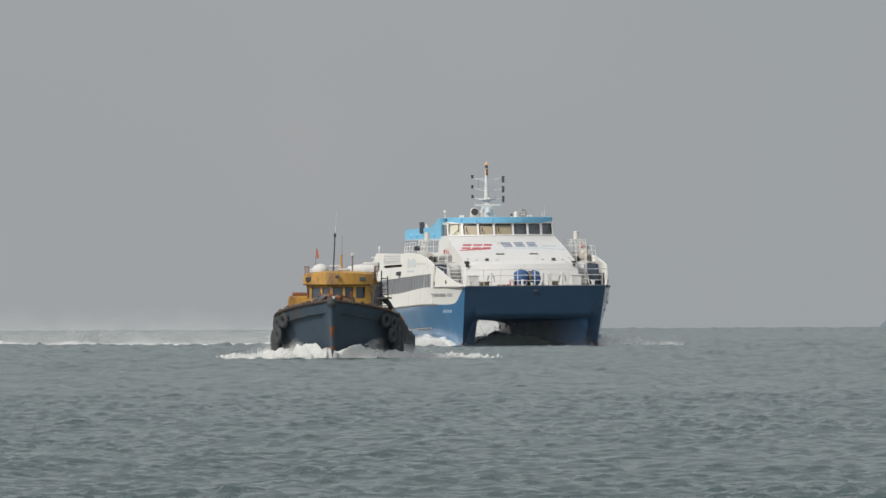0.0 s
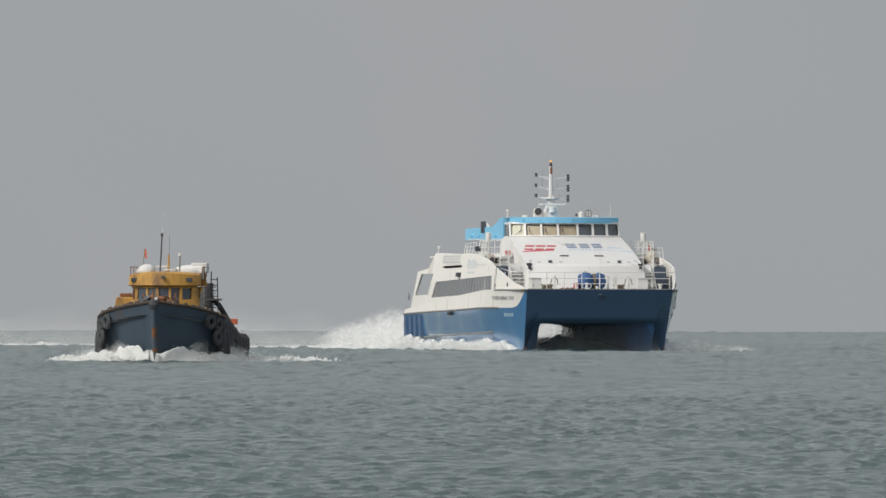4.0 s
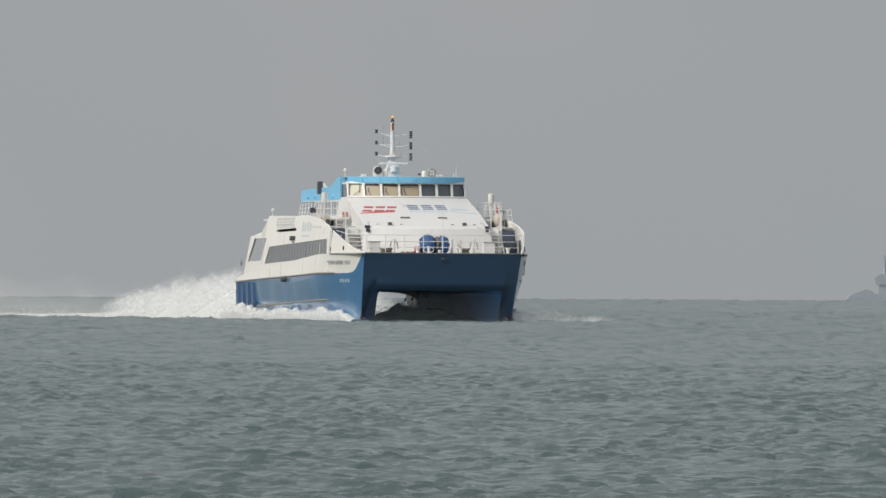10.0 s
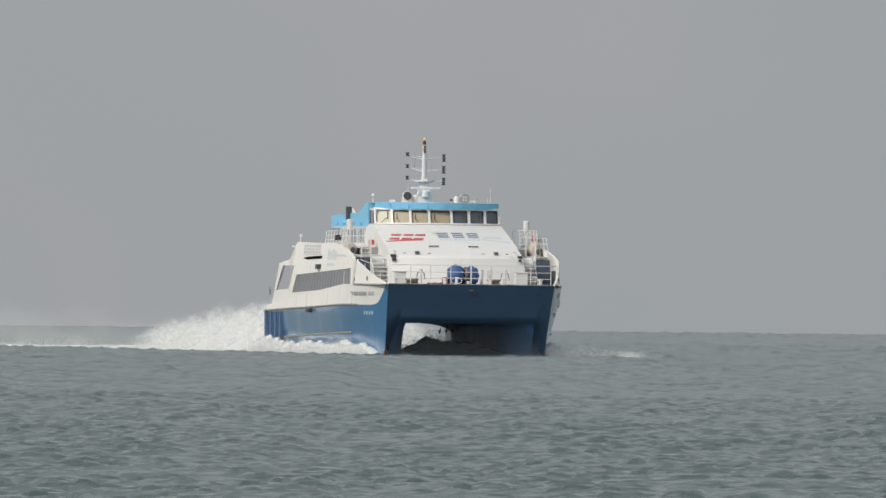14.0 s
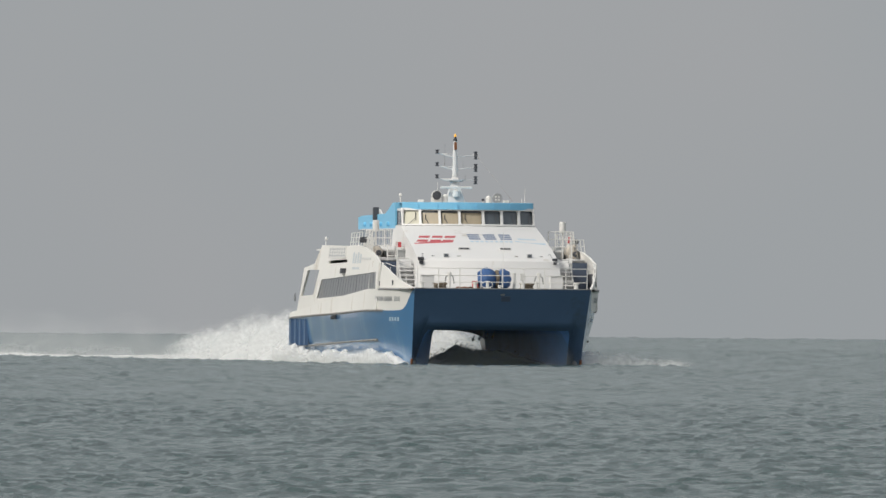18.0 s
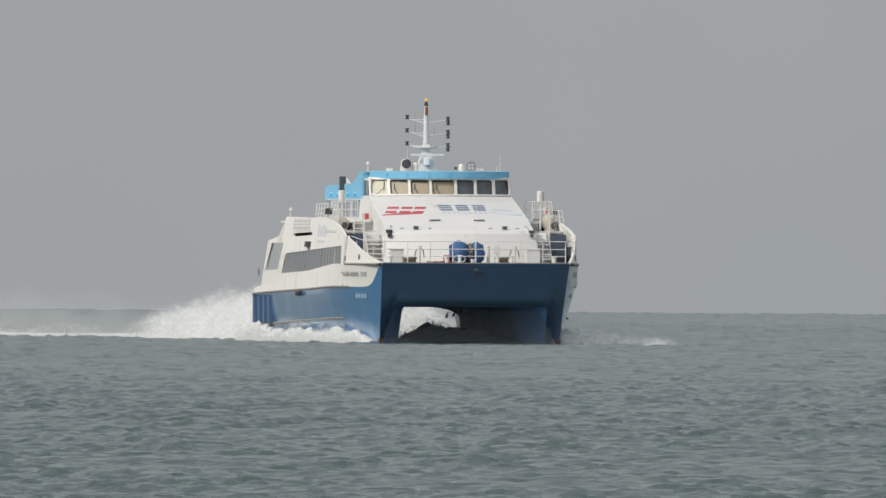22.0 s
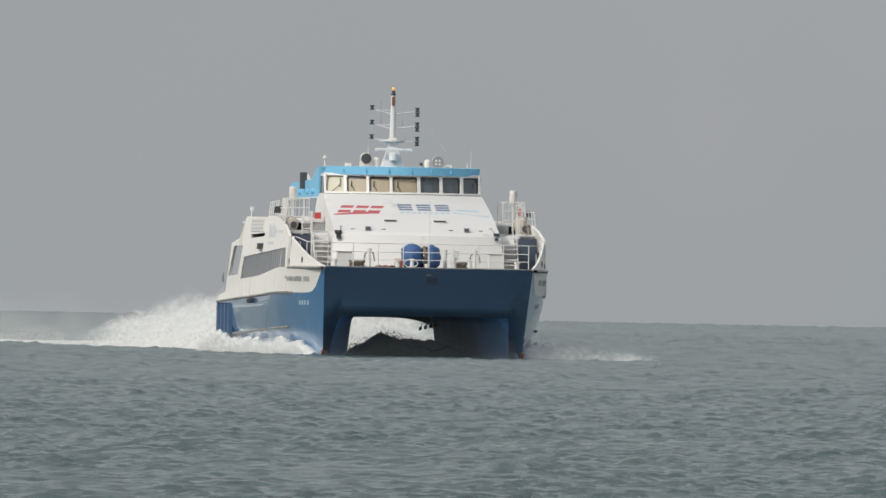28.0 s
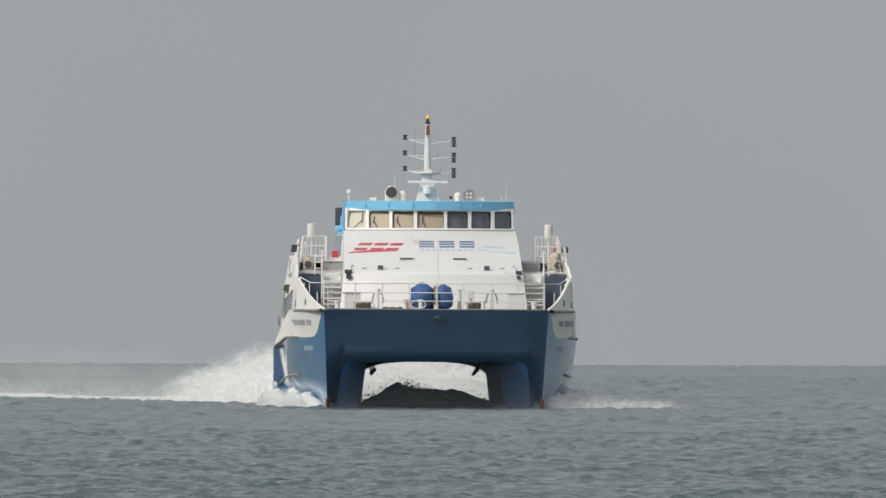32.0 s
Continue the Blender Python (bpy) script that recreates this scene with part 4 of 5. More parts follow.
for z, zr in ((9.93, 9.76), (10.58, 10.41), (11.24, 11.07)):
    part("starboard_yard", tubed([(-20.4, 0, z - 0.30), (-20.4, -0.86, z - 0.08)], 0.05, 5, 0.025), WHITE, ferry)
    part("yard_strut", tubed([(-20.4, 0, z - 0.12), (-20.4, -0.74, z - 0.10)], 0.018, 4), WHITE, ferry)
    lamp = part("signal_lamp", lathed((-20.4, -0.95, z - 0.10), (0, 0, 1), [(0, 0.02), (0.01, 0.11), (0.05, 0.11), (0.06, 0.07), (0.16, 0.07), (0.17, 0.11), (0.21, 0.11), (0.22, 0.02)], 10), DARK, ferry, "black signal lamp")
    part("port_yard", tubed([(-20.4, 0, zr - 0.10), (-20.4, 1.0, zr + 0.02)], 0.03, 5, 0.018), WHITE, ferry)
    for dz in (-0.22, 0.0):
        part("signal_lamp", lathed((-20.4, 1.10, zr + dz), (0, 0, 1), [(0, 0.02), (0.01, 0.11), (0.05, 0.11), (0.06, 0.07), (0.15, 0.07), (0.16, 0.11), (0.20, 0.11), (0.21, 0.02)], 10), DARK, ferry)
for y, z0, z1 in ((-0.55, 10.4, 11.6), (0.42, 10.3, 10.75), (0.55, 9.8, 10.05)):
    part("whip_aerial", tubed([(-20.4, y, z0), (-20.4, y + 0.01, z1)], 0.014, 5, 0.008), STRIP, ferry)
part("halyard", tubed([(-20.4, 1.15, 11.1), (-17.5, 1.7, 10.0), (-16.0, 2.55, 8.7)], 0.010, 4), STRIP, ferry)
light = part("searchlight", lathed((-15.3, -1.60, 8.98), (1, 0, 0), [(-0.35, 0.02), (-0.33, 0.20), (-0.1, 0.26), (0.18, 0.27), (0.20, 0.24)], 16), RAIL_WHITE, ferry, "white searchlight with a dark lens", smooth=True)
part("lens", lathed((-15.12, -1.60, 8.98), (1, 0, 0), [(0, 0.23), (0.05, 0.20), (0.07, 0.01)], 14), DARK, light)
part("yoke", boxed(-15.4, -15.2, -1.88, -1.32, 8.62, 8.86, bevel=0.03), RAIL_WHITE, light)
part("roof_vent", lathed((-15.4, -1.12, 8.62), (0, 0, 1), [(0, 0.16), (0.30, 0.16), (0.40, 0.11), (0.44, 0.01)], 12), RAIL_WHITE, ferry)
horn = part("loudhailer", lathed((-15.4, 1.64, 8.86), (1, 0, 0), [(-0.2, 0.05), (0, 0.20), (0.10, 0.27), (0.12, 0.25), (0.09, 0.02)], 16), STEEL, ferry, "round grey loudhailer", smooth=True)
for dy, dz in ((-0.08, 0.08), (0.08, 0.08), (-0.08, -0.08), (0.08, -0.08)):
    part("hailer_cone", lathed((-15.30, 1.64 + dy, 8.86 + dz), (1, 0, 0), [(0, 0.05), (0.03, 0.05), (0.035, 0.005)], 8), RAIL_WHITE, horn)
part("hailer_post", boxed(-15.5, -15.3, 1.56, 1.72, 8.58, 8.70), RAIL_WHITE, horn)
part("round_lamp", lathed((-15.4, 1.18, 8.60), (0, 0, 1), [(0, 0.14), (0.28, 0.15), (0.36, 0.10), (0.40, 0.01)], 12), RAIL_WHITE, ferry)
part("dark_camera", boxed(-15.5, -15.3, 0.82, 0.96, 8.70, 8.84, bevel=0.03), DARK, ferry)
part("camera_post", tubed([(-15.4, 0.89, 8.6), (-15.4, 0.89, 8.72)], 0.03, 6), RAIL_WHITE, ferry)
part("gps_post", tubed([(-16.5, -3.35, 8.6), (-16.5, -3.35, 8.95)], 0.03, 6), RAIL_WHITE, ferry)
part("gps_dome", lathed((-16.5, -3.35, 8.93), (0, 0, 1), [(0, 0.06), (0.03, 0.10), (0.10, 0.09), (0.18, 0.01)], 10), RAIL_WHITE, ferry)
part("roof_box", boxed(-16.0, -15.6, -2.50, -2.22, 8.62, 8.76, bevel=0.02), RAIL_WHITE, ferry)
part("roof_box", boxed(-16.0, -15.6, 2.02, 2.30, 8.62, 8.76, bevel=0.02), RAIL_WHITE, ferry)
for x, y, h in ((-16.3, 3.22, 0.85), (-16.0, 3.02, 0.28), (-16.0, -1.45, 1.1)):
    part("whip_aerial", tubed([(x, y, 8.6), (x, y, 8.6 + h)], 0.016, 5, 0.008), RAIL_WHITE, ferry)
part("black_exhaust", boxed(-25.4, -25.0, -3.80, -3.50, 7.55, 8.30, bevel=0.05), DARK, ferry, "black engine exhaust")
part("black_exhaust", boxed(-25.6, -24.8, 3.10, 3.50, 7.55, 8.20, bevel=0.05), DARK, ferry)
part("exhaust_fin", prism([(-24.9, 7.6), (-22.0, 7.6), (-24.9, 8.2)], -3.50, -3.42), WHITE, ferry)
for x in (-23.0, -27.5, -30.5, -19.6):
    part("fairing_vent", lathed((x, -3.58, 7.40), (0, -1, 0), [(0, 0.12), (0.12, 0.12), (0.14, 0.08), (0.145, 0.01)], 10), SKYBLUE, ferry)
part("red_box", boxed(-12.4, -12.0, -4.12, -3.84, 6.16, 6.44, bevel=0.02), RED, ferry)
part("red_box_shelf", boxed(-12.5, -11.9, -4.2, -3.7, 6.10, 6.16), RAIL_WHITE, ferry)
part("red_box_post", tubed([(-12.2, -4.15, 5.6), (-12.2, -4.15, 6.12)], 0.03, 5), RAIL_WHITE, ferry)
part("furled_flag", tubed([(-13.0, 5.15, 6.45), (-13.0, 5.18, 6.78)], 0.06, 6, 0.05), RED, ferry)
part("after_signal_lamp", lathed((-33.6, -5.6, 6.0), (0, 0, 1), [(0, 0.03), (0.55, 0.03), (0.57, 0.09), (0.72, 0.09), (0.74, 0.01)], 8), RAIL_WHITE, ferry)

# red antifouling showing at the foot of each stem
for sgn in (-1, 1):
    part("stem_foot", tubed([(stem_x(z) - 0.02, sgn * stem_y(z), z) for z in (-0.5, -0.1, 0.32)], 0.07, 8), RUST, ferry, "reddish antifouling at the foot of the stem")

# the roof gear sits down on the roof deck
for ob in ferry.children:
    low = min(v.co.z for v in ob.data.vertices)
    if 8.5 < low < 9.0:
        ob.location.z -= 0.07
# the after body is drawn in a little, and the upper sides lean inwards
for me in {ob.data for ob in ferry.children_recursive}:
    for v in me.vertices:
        if v.co.x < -18:
            v.co.x = -18 + 0.917 * (v.co.x + 18)
        if v.co.z > 4.4 and abs(v.co.y) > 5.4 and v.co.x < -6.1:
            v.co.y -= math.copysign(0.12 * (v.co.z - 4.4), v.co.y)
FERRY_RIDERS, TUG_RIDERS, WAKE = [], [], []
# ---- the tug: x ahead from the stem head, y to port, z up from the water ----
GUNWALE = material("dark_rusted_steel", (0.075, 0.055, 0.045), 0.8, vary=0.4, scale=2, dirt=(0.24, 0.10, 0.04), dirt_at=0.80, bump=0.4)
tug = tagged(new("harbour_tug"), "small worn tug with black hull and ochre yellow wheelhouse", "tugboat")


def tug_sheer(x):
    return np.interp(-x, [0, 1.5, 4, 8, 11, 18], [3.15, 2.86, 2.34, 1.94, 1.5, 1.38])


def tug_half(x, f):
    """Half breadth at x; f runs from the keel line (0) to the sheer (1)."""
    top = 3.22 * (1 - max(0.0, 1 + (x / 4.6)) ** 2.2) if x > -4.6 else 3.22 - 0.35 * max(0, (-x - 14) / 4) ** 2
    low = 2.85 * (1 - max(0.0, 1 + ((x + 0.9) / 7.0)) ** 2.0) if x > -7.9 else 2.85 - 0.5 * max(0, (-x - 14) / 4) ** 2
    return max(0.02, low + (top - low) * f)


def tug_side(sgn):
    rows = []
    for x in [0, -0.25, -0.6, -1.0, -1.6, -2.3, -3.2, -4.2, -5.4, -7, -9, -11, -13, -15, -16.6, -18]:
        col = []
        for k in range(8):
            f = k / 7
            z = -0.5 + (tug_sheer(x) + 0.5) * f
            xx = x - 0.95 * (1 - f) * max(0, 1 + x / 6)
            col.append((xx, sgn * tug_half(x, f), z))
        rows.append(col)
    return grid(bmesh.new(), rows)


for sgn in (-1, 1):
    part("hull_side", tug_side(sgn), TUG_HULL, tug, "scraped black-green hull plating", smooth=True)
    part("gunwale", tubed([(x, sgn * (tug_half(x, 1) - 0.02), tug_sheer(x) + 0.02) for x in np.linspace(0, -18, 25)], 0.09, 6), GUNWALE, tug, "dark rusty gunwale")
    part("rubbing_band", tubed([(x, sgn * (tug_half(x, 0.42) + 0.02), -0.5 + (tug_sheer(x) + 0.5) * 0.42) for x in np.linspace(-1.2, -18, 22)], 0.045, 6), TUG_HULL, tug)
part("stem_bar", tubed([(0.06, 0, 3.15), (-0.4, 0, 1.6), (-0.95, 0, -0.5)], 0.12, 8), TUG_HULL, tug)
part("stem_foot", tubed([(-0.62, 0, 0.85), (-0.80, 0, 0.2), (-0.95, 0, -0.4)], 0.145, 8), RUST, tug)
part("stem_plate", tubed([(-0.32, 0, 1.9), (-0.43, 0, 1.5), (-0.54, 0, 1.15)], 0.128, 8), RUST, tug, "rust-streaked plate on the stem")
part("bow_pudding", lathed((-0.05, 0, 2.96), (0, 0, 1), [(-0.16, 0.05), (-0.14, 0.20), (0.06, 0.26), (0.26, 0.20), (0.30, 0.05)], 12), RUBBER, tug, "black rope bow fender")
part("transom", prism([(-18.0, -0.5), (-18.1, -0.5), (-18.1, 1.25), (-18.0, 1.25)], -2.7, 2.7), TUG_HULL, tug)
bm = bmesh.new()
xs = np.linspace(-0.5, -18, 20)
grid(bm, [[(x, s * (tug_half(x, 1) - 0.05), tug_sheer(x) - 0.55) for s in (-1, 0, 1)] for x in xs])
part("deck", bm, GREY, tug, "grimy grey deck")


def tyre(parent, x, y, z, rz, r=0.42):
    bm = bmesh.new()
    rows = []
    for a in np.linspace(0, 2 * math.pi, 16, endpoint=False):
        ring = []
        for b in np.linspace(0, 2 * math.pi, 7, endpoint=False):
            rr = r - 0.15 + 0.15 * math.cos(b)
            ring.append((rr * math.cos(a), 0.12 * math.sin(b), rr * math.sin(a)))
        rows.append(ring)
    grid(bm, rows + rows[:1], closed=True)
    ob = part("tyre_fender", bm, RUBBER, parent, "old black tyre hung as a fender", smooth=True)
    ob.matrix_basis = pose(x, y, z, 0, 0, rz)
    return ob


first = None
for sgn in (-1, 1):
    for x in (-2.6, -3.3, -4.1, -5.0, -6.0, -7.2, -8.4, -9.6, -11.0, -12.4, -13.8, -15.2, -16.4, -17.4):
        y, z = sgn * (tug_half(x, 0.85) + 0.13), tug_sheer(x) - 0.38 - 0.12 * ((x * 7) % 1)
        slope = math.degrees(math.atan2(sgn * (tug_half(x - 0.2, 0.85) - tug_half(x + 0.2, 0.85)), -0.4))
        if first is None:
            first = tyre(tug, x, y, z, slope)
        else:
            again(first, x, y, z, tug, slope)
        if x in (-3.3, -5.0, -7.2, -16.4):
            again(first, x + 0.15, y * 0.99, z - 0.62, tug, slope)

# bulky hung fenders on the shoulders, old rope and gear heaped along the gunwale
trng = np.random.RandomState(5)
for sgn in (-1, 1):
    for x, z, h in ((-3.9, 1.05, 0.75), (-4.6, 0.85, 0.85), (-5.5, 0.95, 0.7)):
        part("hung_fender", lathed((x, sgn * (tug_half(x, 0.7) + 0.26), z), (0, 0.05 * sgn, 1), [(-h, 0.03), (-h + 0.05, 0.17), (-0.3 * h, 0.25), (0.5 * h, 0.22), (h - 0.05, 0.15), (h, 0.03)], 12), RUBBER, tug, "bulky dark hung fender", smooth=True)
    for k in range(26):
        x = -0.35 - 5.2 * trng.beta(1.0, 1.3)
        bm = lathed((x, sgn * (tug_half(x, 1) - 0.10), tug_sheer(x) + 0.06), (trng.uniform(-1, 1), trng.uniform(-1, 1), 0.6), [(-0.13, 0.02), (-0.09, 0.10), (0.03, 0.13), (0.10, 0.09), (0.13, 0.02)], 8)
        for v in bm.verts:
            v.co += 0.07 * Vector(noise.noise_vector(v.co * 5.0))
        part("gunwale_rope", bm, GUNWALE if k % 4 else ROPE, tug, "", smooth=True)
# anchor gear and old rope heaped on the foredeck, standing above the rail
part("windlass_bed", boxed(-3.3, -2.1, -0.85, 0.85, 1.9, 2.98, bevel=0.12), GUNWALE, tug, "rusty windlass housing on the foredeck")
for y, h in ((-0.9, 0.62), (-0.35, 0.75), (0.45, 0.5), (1.0, 0.66)):
    part("windlass_post", tubed([(-2.6, y * 0.8, 2.9), (-2.6, y * 0.85, 2.95 + h)], 0.05, 6), RUST, tug)
for k in range(34):
    x, y = trng.uniform(-3.2, -2.0), trng.uniform(-0.95, 0.95)
    r = trng.uniform(0.12, 0.24)
    bm = lathed((x, y, 2.98 + trng.uniform(-0.10, 0.36)), (trng.uniform(-1, 1), trng.uniform(-1, 1), 0.5), [(-1.2 * r, 0.02), (-0.8 * r, 0.7 * r), (0.2 * r, r), (0.8 * r, 0.7 * r), (1.2 * r, 0.02)], 8)
    for v in bm.verts:
        v.co += 0.12 * Vector(noise.noise_vector(v.co * 4.0))
    part("foredeck_gear", bm, (GUNWALE, GUNWALE, RUST, DARK)[k % 4], tug, "", smooth=True)
# wheelhouse with five square front windows under a deep yellow eyebrow
TW = 1.62


def tug_front(y, z):
    return -5.0 - 0.26 * y * y - 0.10 * (z - 2.3)


def tug_arc(y0, y1, z0, z1, off=0.0, n=5):
    return grid(bmesh.new(), [[(tug_front(y, z) + off, y, z) for z in (z0, z1)] for y in np.linspace(y0, y1, n)])


TWIN = [(-1.36, -0.92), (-0.80, -0.40), (-0.24, 0.24), (0.36, 0.76), (0.90, 1.34)]
body = part("wheelhouse_front", thick(tug_arc(-TW, TW, 1.6, 3.26, 0, 13), 0.08), YELLOW, tug, "ochre wheelhouse front")
part("window_header", thick(tug_arc(-TW, TW, 3.84, 4.02, 0, 13), 0.08), YELLOW, tug)
ed = [-TW] + [e for w in TWIN for e in w] + [TW]
for a, b in zip(ed[::2], ed[1::2]):
    part("window_post", thick(tug_arc(a, b, 3.26, 3.84, 0, 2), 0.08), YELLOW, body)
for a, b in TWIN:
    w = part("wheelhouse_window", tug_arc(a - 0.02, b + 0.02, 3.24, 3.86, -0.06, 3), TUG_GLASS, tug, "dark square wheelhouse window")
    bm = tubed([(tug_front(a, 3.26) + 0.02, a, 3.26), (tug_front(b, 3.26) + 0.02, b, 3.26)], 0.025, 4)
    part("window_sill", bm, RUST, w)
for sgn in (-1, 1):
    part("wheelhouse_side", plate([(-8.6, 1.6), (tug_front(TW, 2), 1.6), (tug_front(TW, 3.9), 4.0), (-8.6, 4.0)], [[(-6.4, 3.1), (-5.7, 3.1), (-5.7, 3.68), (-6.4, 3.68)]], sgn * TW, -sgn * 0.07), YELLOW, tug)
    part("side_window", boxed(-6.42, -5.68, sgn * (TW - 0.05), sgn * (TW - 0.02), 3.08, 3.70), TUG_GLASS, tug)
    part("side_door", boxed(-8.1, -7.2, sgn * TW, sgn * (TW + 0.04), 1.8, 3.6, bevel=0.02), STRIP, tug, "grey steel side door")
part("wheelhouse_back", boxed(-8.66, -8.6, -TW, TW, 1.6, 3.9), YELLOW, tug)
brow = [(tug_front(y, 3.9) + 0.30, y) for y in np.linspace(-1.82, 1.82, 15)]
part("roof_eyebrow", grid(bmesh.new(), [[(x - 0.05, y, 3.95), (x + 0.02, y, 3.99), (x - 0.05, y * 0.99, 4.58 - 0.03 * y * y), (x - 0.5, y * 0.9, 4.68 - 0.03 * y * y), (-9.0, y * 0.95, 4.62), (-9.0, y, 3.95)] for x, y in brow]), YELLOW, tug, "deep yellow roof eyebrow")
for y in (-1.5, 1.25):
    part("brow_lamp_box", boxed(tug_front(y, 3.9) + 0.18, tug_front(y, 3.9) + 0.36, y - 0.18, y + 0.18, 4.16, 4.36, bevel=0.02), DARK, tug)
part("brow_lamp_box", boxed(-4.78, -4.62, -0.09, 0.09, 4.30, 4.46, bevel=0.02), DARK, tug)
part("radar_dome", lathed((-6.2, -0.95, 4.60), (0, 0, 1), [(0, 0.10), (0.02, 0.42), (0.16, 0.45), (0.32, 0.36), (0.42, 0.18), (0.45, 0.01)], 16), CANVAS, tug, "white radar dome", smooth=True)
part("white_locker", boxed(-7.0, -6.3, -1.5, -1.28, 4.45, 4.80, bevel=0.03), CANVAS, tug)
part("mast_pole", tubed([(-6.4, -0.32, 4.4), (-6.4, -0.22, 6.42)], 0.042, 8, 0.034), DARK, tug, "dark signal mast")
part("whip_aerial", tubed([(-6.4, -0.20, 6.42), (-6.4, -0.14, 7.7)], 0.014, 5, 0.008), CANVAS, tug)
part("mast_head_lamp", lathed((-6.4, -0.22, 6.42), (0, 0, 1), [(0, 0.02), (0.02, 0.07), (0.16, 0.07), (0.2, 0.02)], 8), DARK, tug)
part("yellow_mast", tubed([(-6.6, 0.10, 4.4), (-6.6, 0.10, 5.52)], 0.06, 8, 0.05), YELLOW, tug)
part("whip_aerial", tubed([(-6.6, 0.12, 5.5), (-6.6, 0.14, 6.5)], 0.016, 5, 0.010), STRIP, tug)
part("lamp_post", tubed([(-6.5, 0.66, 4.4), (-6.5, 0.68, 5.5)], 0.04, 6), STRIP, tug)
part("post_lamp", boxed(-6.58, -6.42, 0.60, 0.76, 5.45, 5.60, bevel=0.02), CANVAS, tug)
part("roof_table", boxed(-7.4, -6.2, -0.1, 0.5, 4.72, 4.80, bevel=0.02), CANVAS, tug)
for x, y in ((-7.3, -0.05), (-6.3, -0.05), (-7.3, 0.45), (-6.3, 0.45)):
    part("table_leg", tubed([(x, y, 4.4), (x, y, 4.74)], 0.03, 5), STRIP, tug)
part("radar_scanner", boxed(-6.9, -6.7, -0.55, 0.15, 4.86, 4.98, bevel=0.03), CANVAS, tug)
part("canvas_cover", lathed((-8.2, 0.8, 4.66), (0, 1, 0), [(-0.5, 0.02), (-0.46, 0.24), (-0.1, 0.33), (0.3, 0.36), (0.9, 0.38), (0.95, 0.02)], 12), CANVAS, tug, "white canvas-covered raft", smooth=True)
part("roof_railing", tube(tubed([(-8.9, -1.7, 4.9), (-5.6, -1.75, 4.9)], 0.02, 5), [(-8.9, 1.9, 4.9), (-6.2, 1.85, 4.9)], 0.02, 5), RUST, tug)
for x, y in ((-5.7, -1.72), (-7.2, -1.72), (-6.3, 1.82), (-7.4, 1.82), (-8.6, 1.82), (-8.6, -1.72)):
    part("railing_post", tubed([(x, y, 4.4), (x, y, 4.92)], 0.022, 5), RUST, tug)
part("flag_staff", tubed([(-8.6, -1.45, 4.4), (-8.6, -1.30, 5.85)], 0.02, 5), STRIP, tug)
bm = grid(bmesh.new(), [[(-8.6, -1.34 + 0.055 * k + 0.015 * j, 5.80 - 0.15 * j + 0.03 * math.sin(2 * k + j)) for k in range(3)] for j in range(4)])
part("flag", thick(bm, 0.01), ORANGE, tug, "small limp red flag")
# after casing, funnel and winch gear
casing = boxed(-13.2, -8.7, -3.1, 1.2, 1.0, 3.40, bevel=0.08)
for v in casing.verts:
    if v.co.z > 2 and v.co.y < -2:
        v.co.y += 0.32
part("engine_casing", casing, YELLOW, tug, "yellow engine casing")
part("casing_top", boxed(-12.8, -8.9, -2.6, 1.0, 3.40, 3.58, bevel=0.06), RUST, tug)
part("exhaust_stack", tubed([(-11.2, 1.7, 1.2), (-11.0, 1.7, 4.1)], 0.24, 10), DARK, tug, "black exhaust stack")
part("exhaust_stack", tubed([(-11.6, 1.2, 1.2), (-11.4, 1.2, 3.9)], 0.20, 10), STRIP, tug)
for k in range(4):
    part("stack_rail", tubed([(-10.6, 1.3, 3.0 + 0.3 * k), (-10.6, 2.1, 3.0 + 0.3 * k)], 0.025, 5), DARK, tug)
part("boom", tubed([(-9.4, 2.0, 3.3), (-10.2, 2.3, 3.0), (-12.2, 2.95, 1.6)], 0.13, 8), RUBBER, tug, "black-wrapped boom")
part("orange_gantry", boxed(-15.6, -14.9, 1.8, 2.75, 2.02, 2.3, bevel=0.03), ORANGE, tug, "faded orange deck gantry")
for y in (1.8, 2.45):
    part("gantry_leg", boxed(-15.4, -15.15, y - 0.1, y + 0.1, 0.7, 2.04, bevel=0.02), ORANGE, tug)
part("deck_winch", lathed((-3.2, 0, 2.5), (0, 1, 0), [(-0.7, 0.05), (-0.68, 0.36), (-0.55, 0.36), (-0.5, 0.2), (0.5, 0.2), (0.55, 0.36), (0.68, 0.36), (0.7, 0.05)], 14), RUST, tug, "rusty anchor winch")
for y in (-0.5, 0.55, 1.05):
    part("bollard", lathed((-1.6 - abs(y), y, 2.3), (0, 0, 1), [(0, 0.12), (0.4, 0.12), (0.42, 0.17), (0.5, 0.17), (0.52, 0.02)], 10), RUST, tug)
part("bow_lamp", lathed((-0.3, 0.1, 3.1), (0, 0, 1), [(0, 0.04), (0.15, 0.04), (0.17, 0.08), (0.27, 0.08), (0.29, 0.02)], 8), CANVAS, tug)

part("canvas_box", boxed(-9.2, -8.0, 1.1, 1.9, 4.62, 5.12, bevel=0.06), CANVAS, tug, "white canvas-covered box")
part("roof_ladder", tube(tubed([(-9.3, 1.95, 2.4), (-9.3, 2.0, 4.7)], 0.03, 5), [(-9.3, 2.35, 2.4), (-9.3, 2.3, 4.4)], 0.03, 5), DARK, tug)
for k in range(7):
    part("ladder_rung", tubed([(-9.3, 1.95, 2.6 + 0.28 * k), (-9.3, 2.34, 2.6 + 0.28 * k)], 0.022, 4), DARK, tug)
part("side_platform", boxed(-9.8, -8.8, 1.7, 2.5, 3.22, 3.32, bevel=0.02), STRIP, tug)
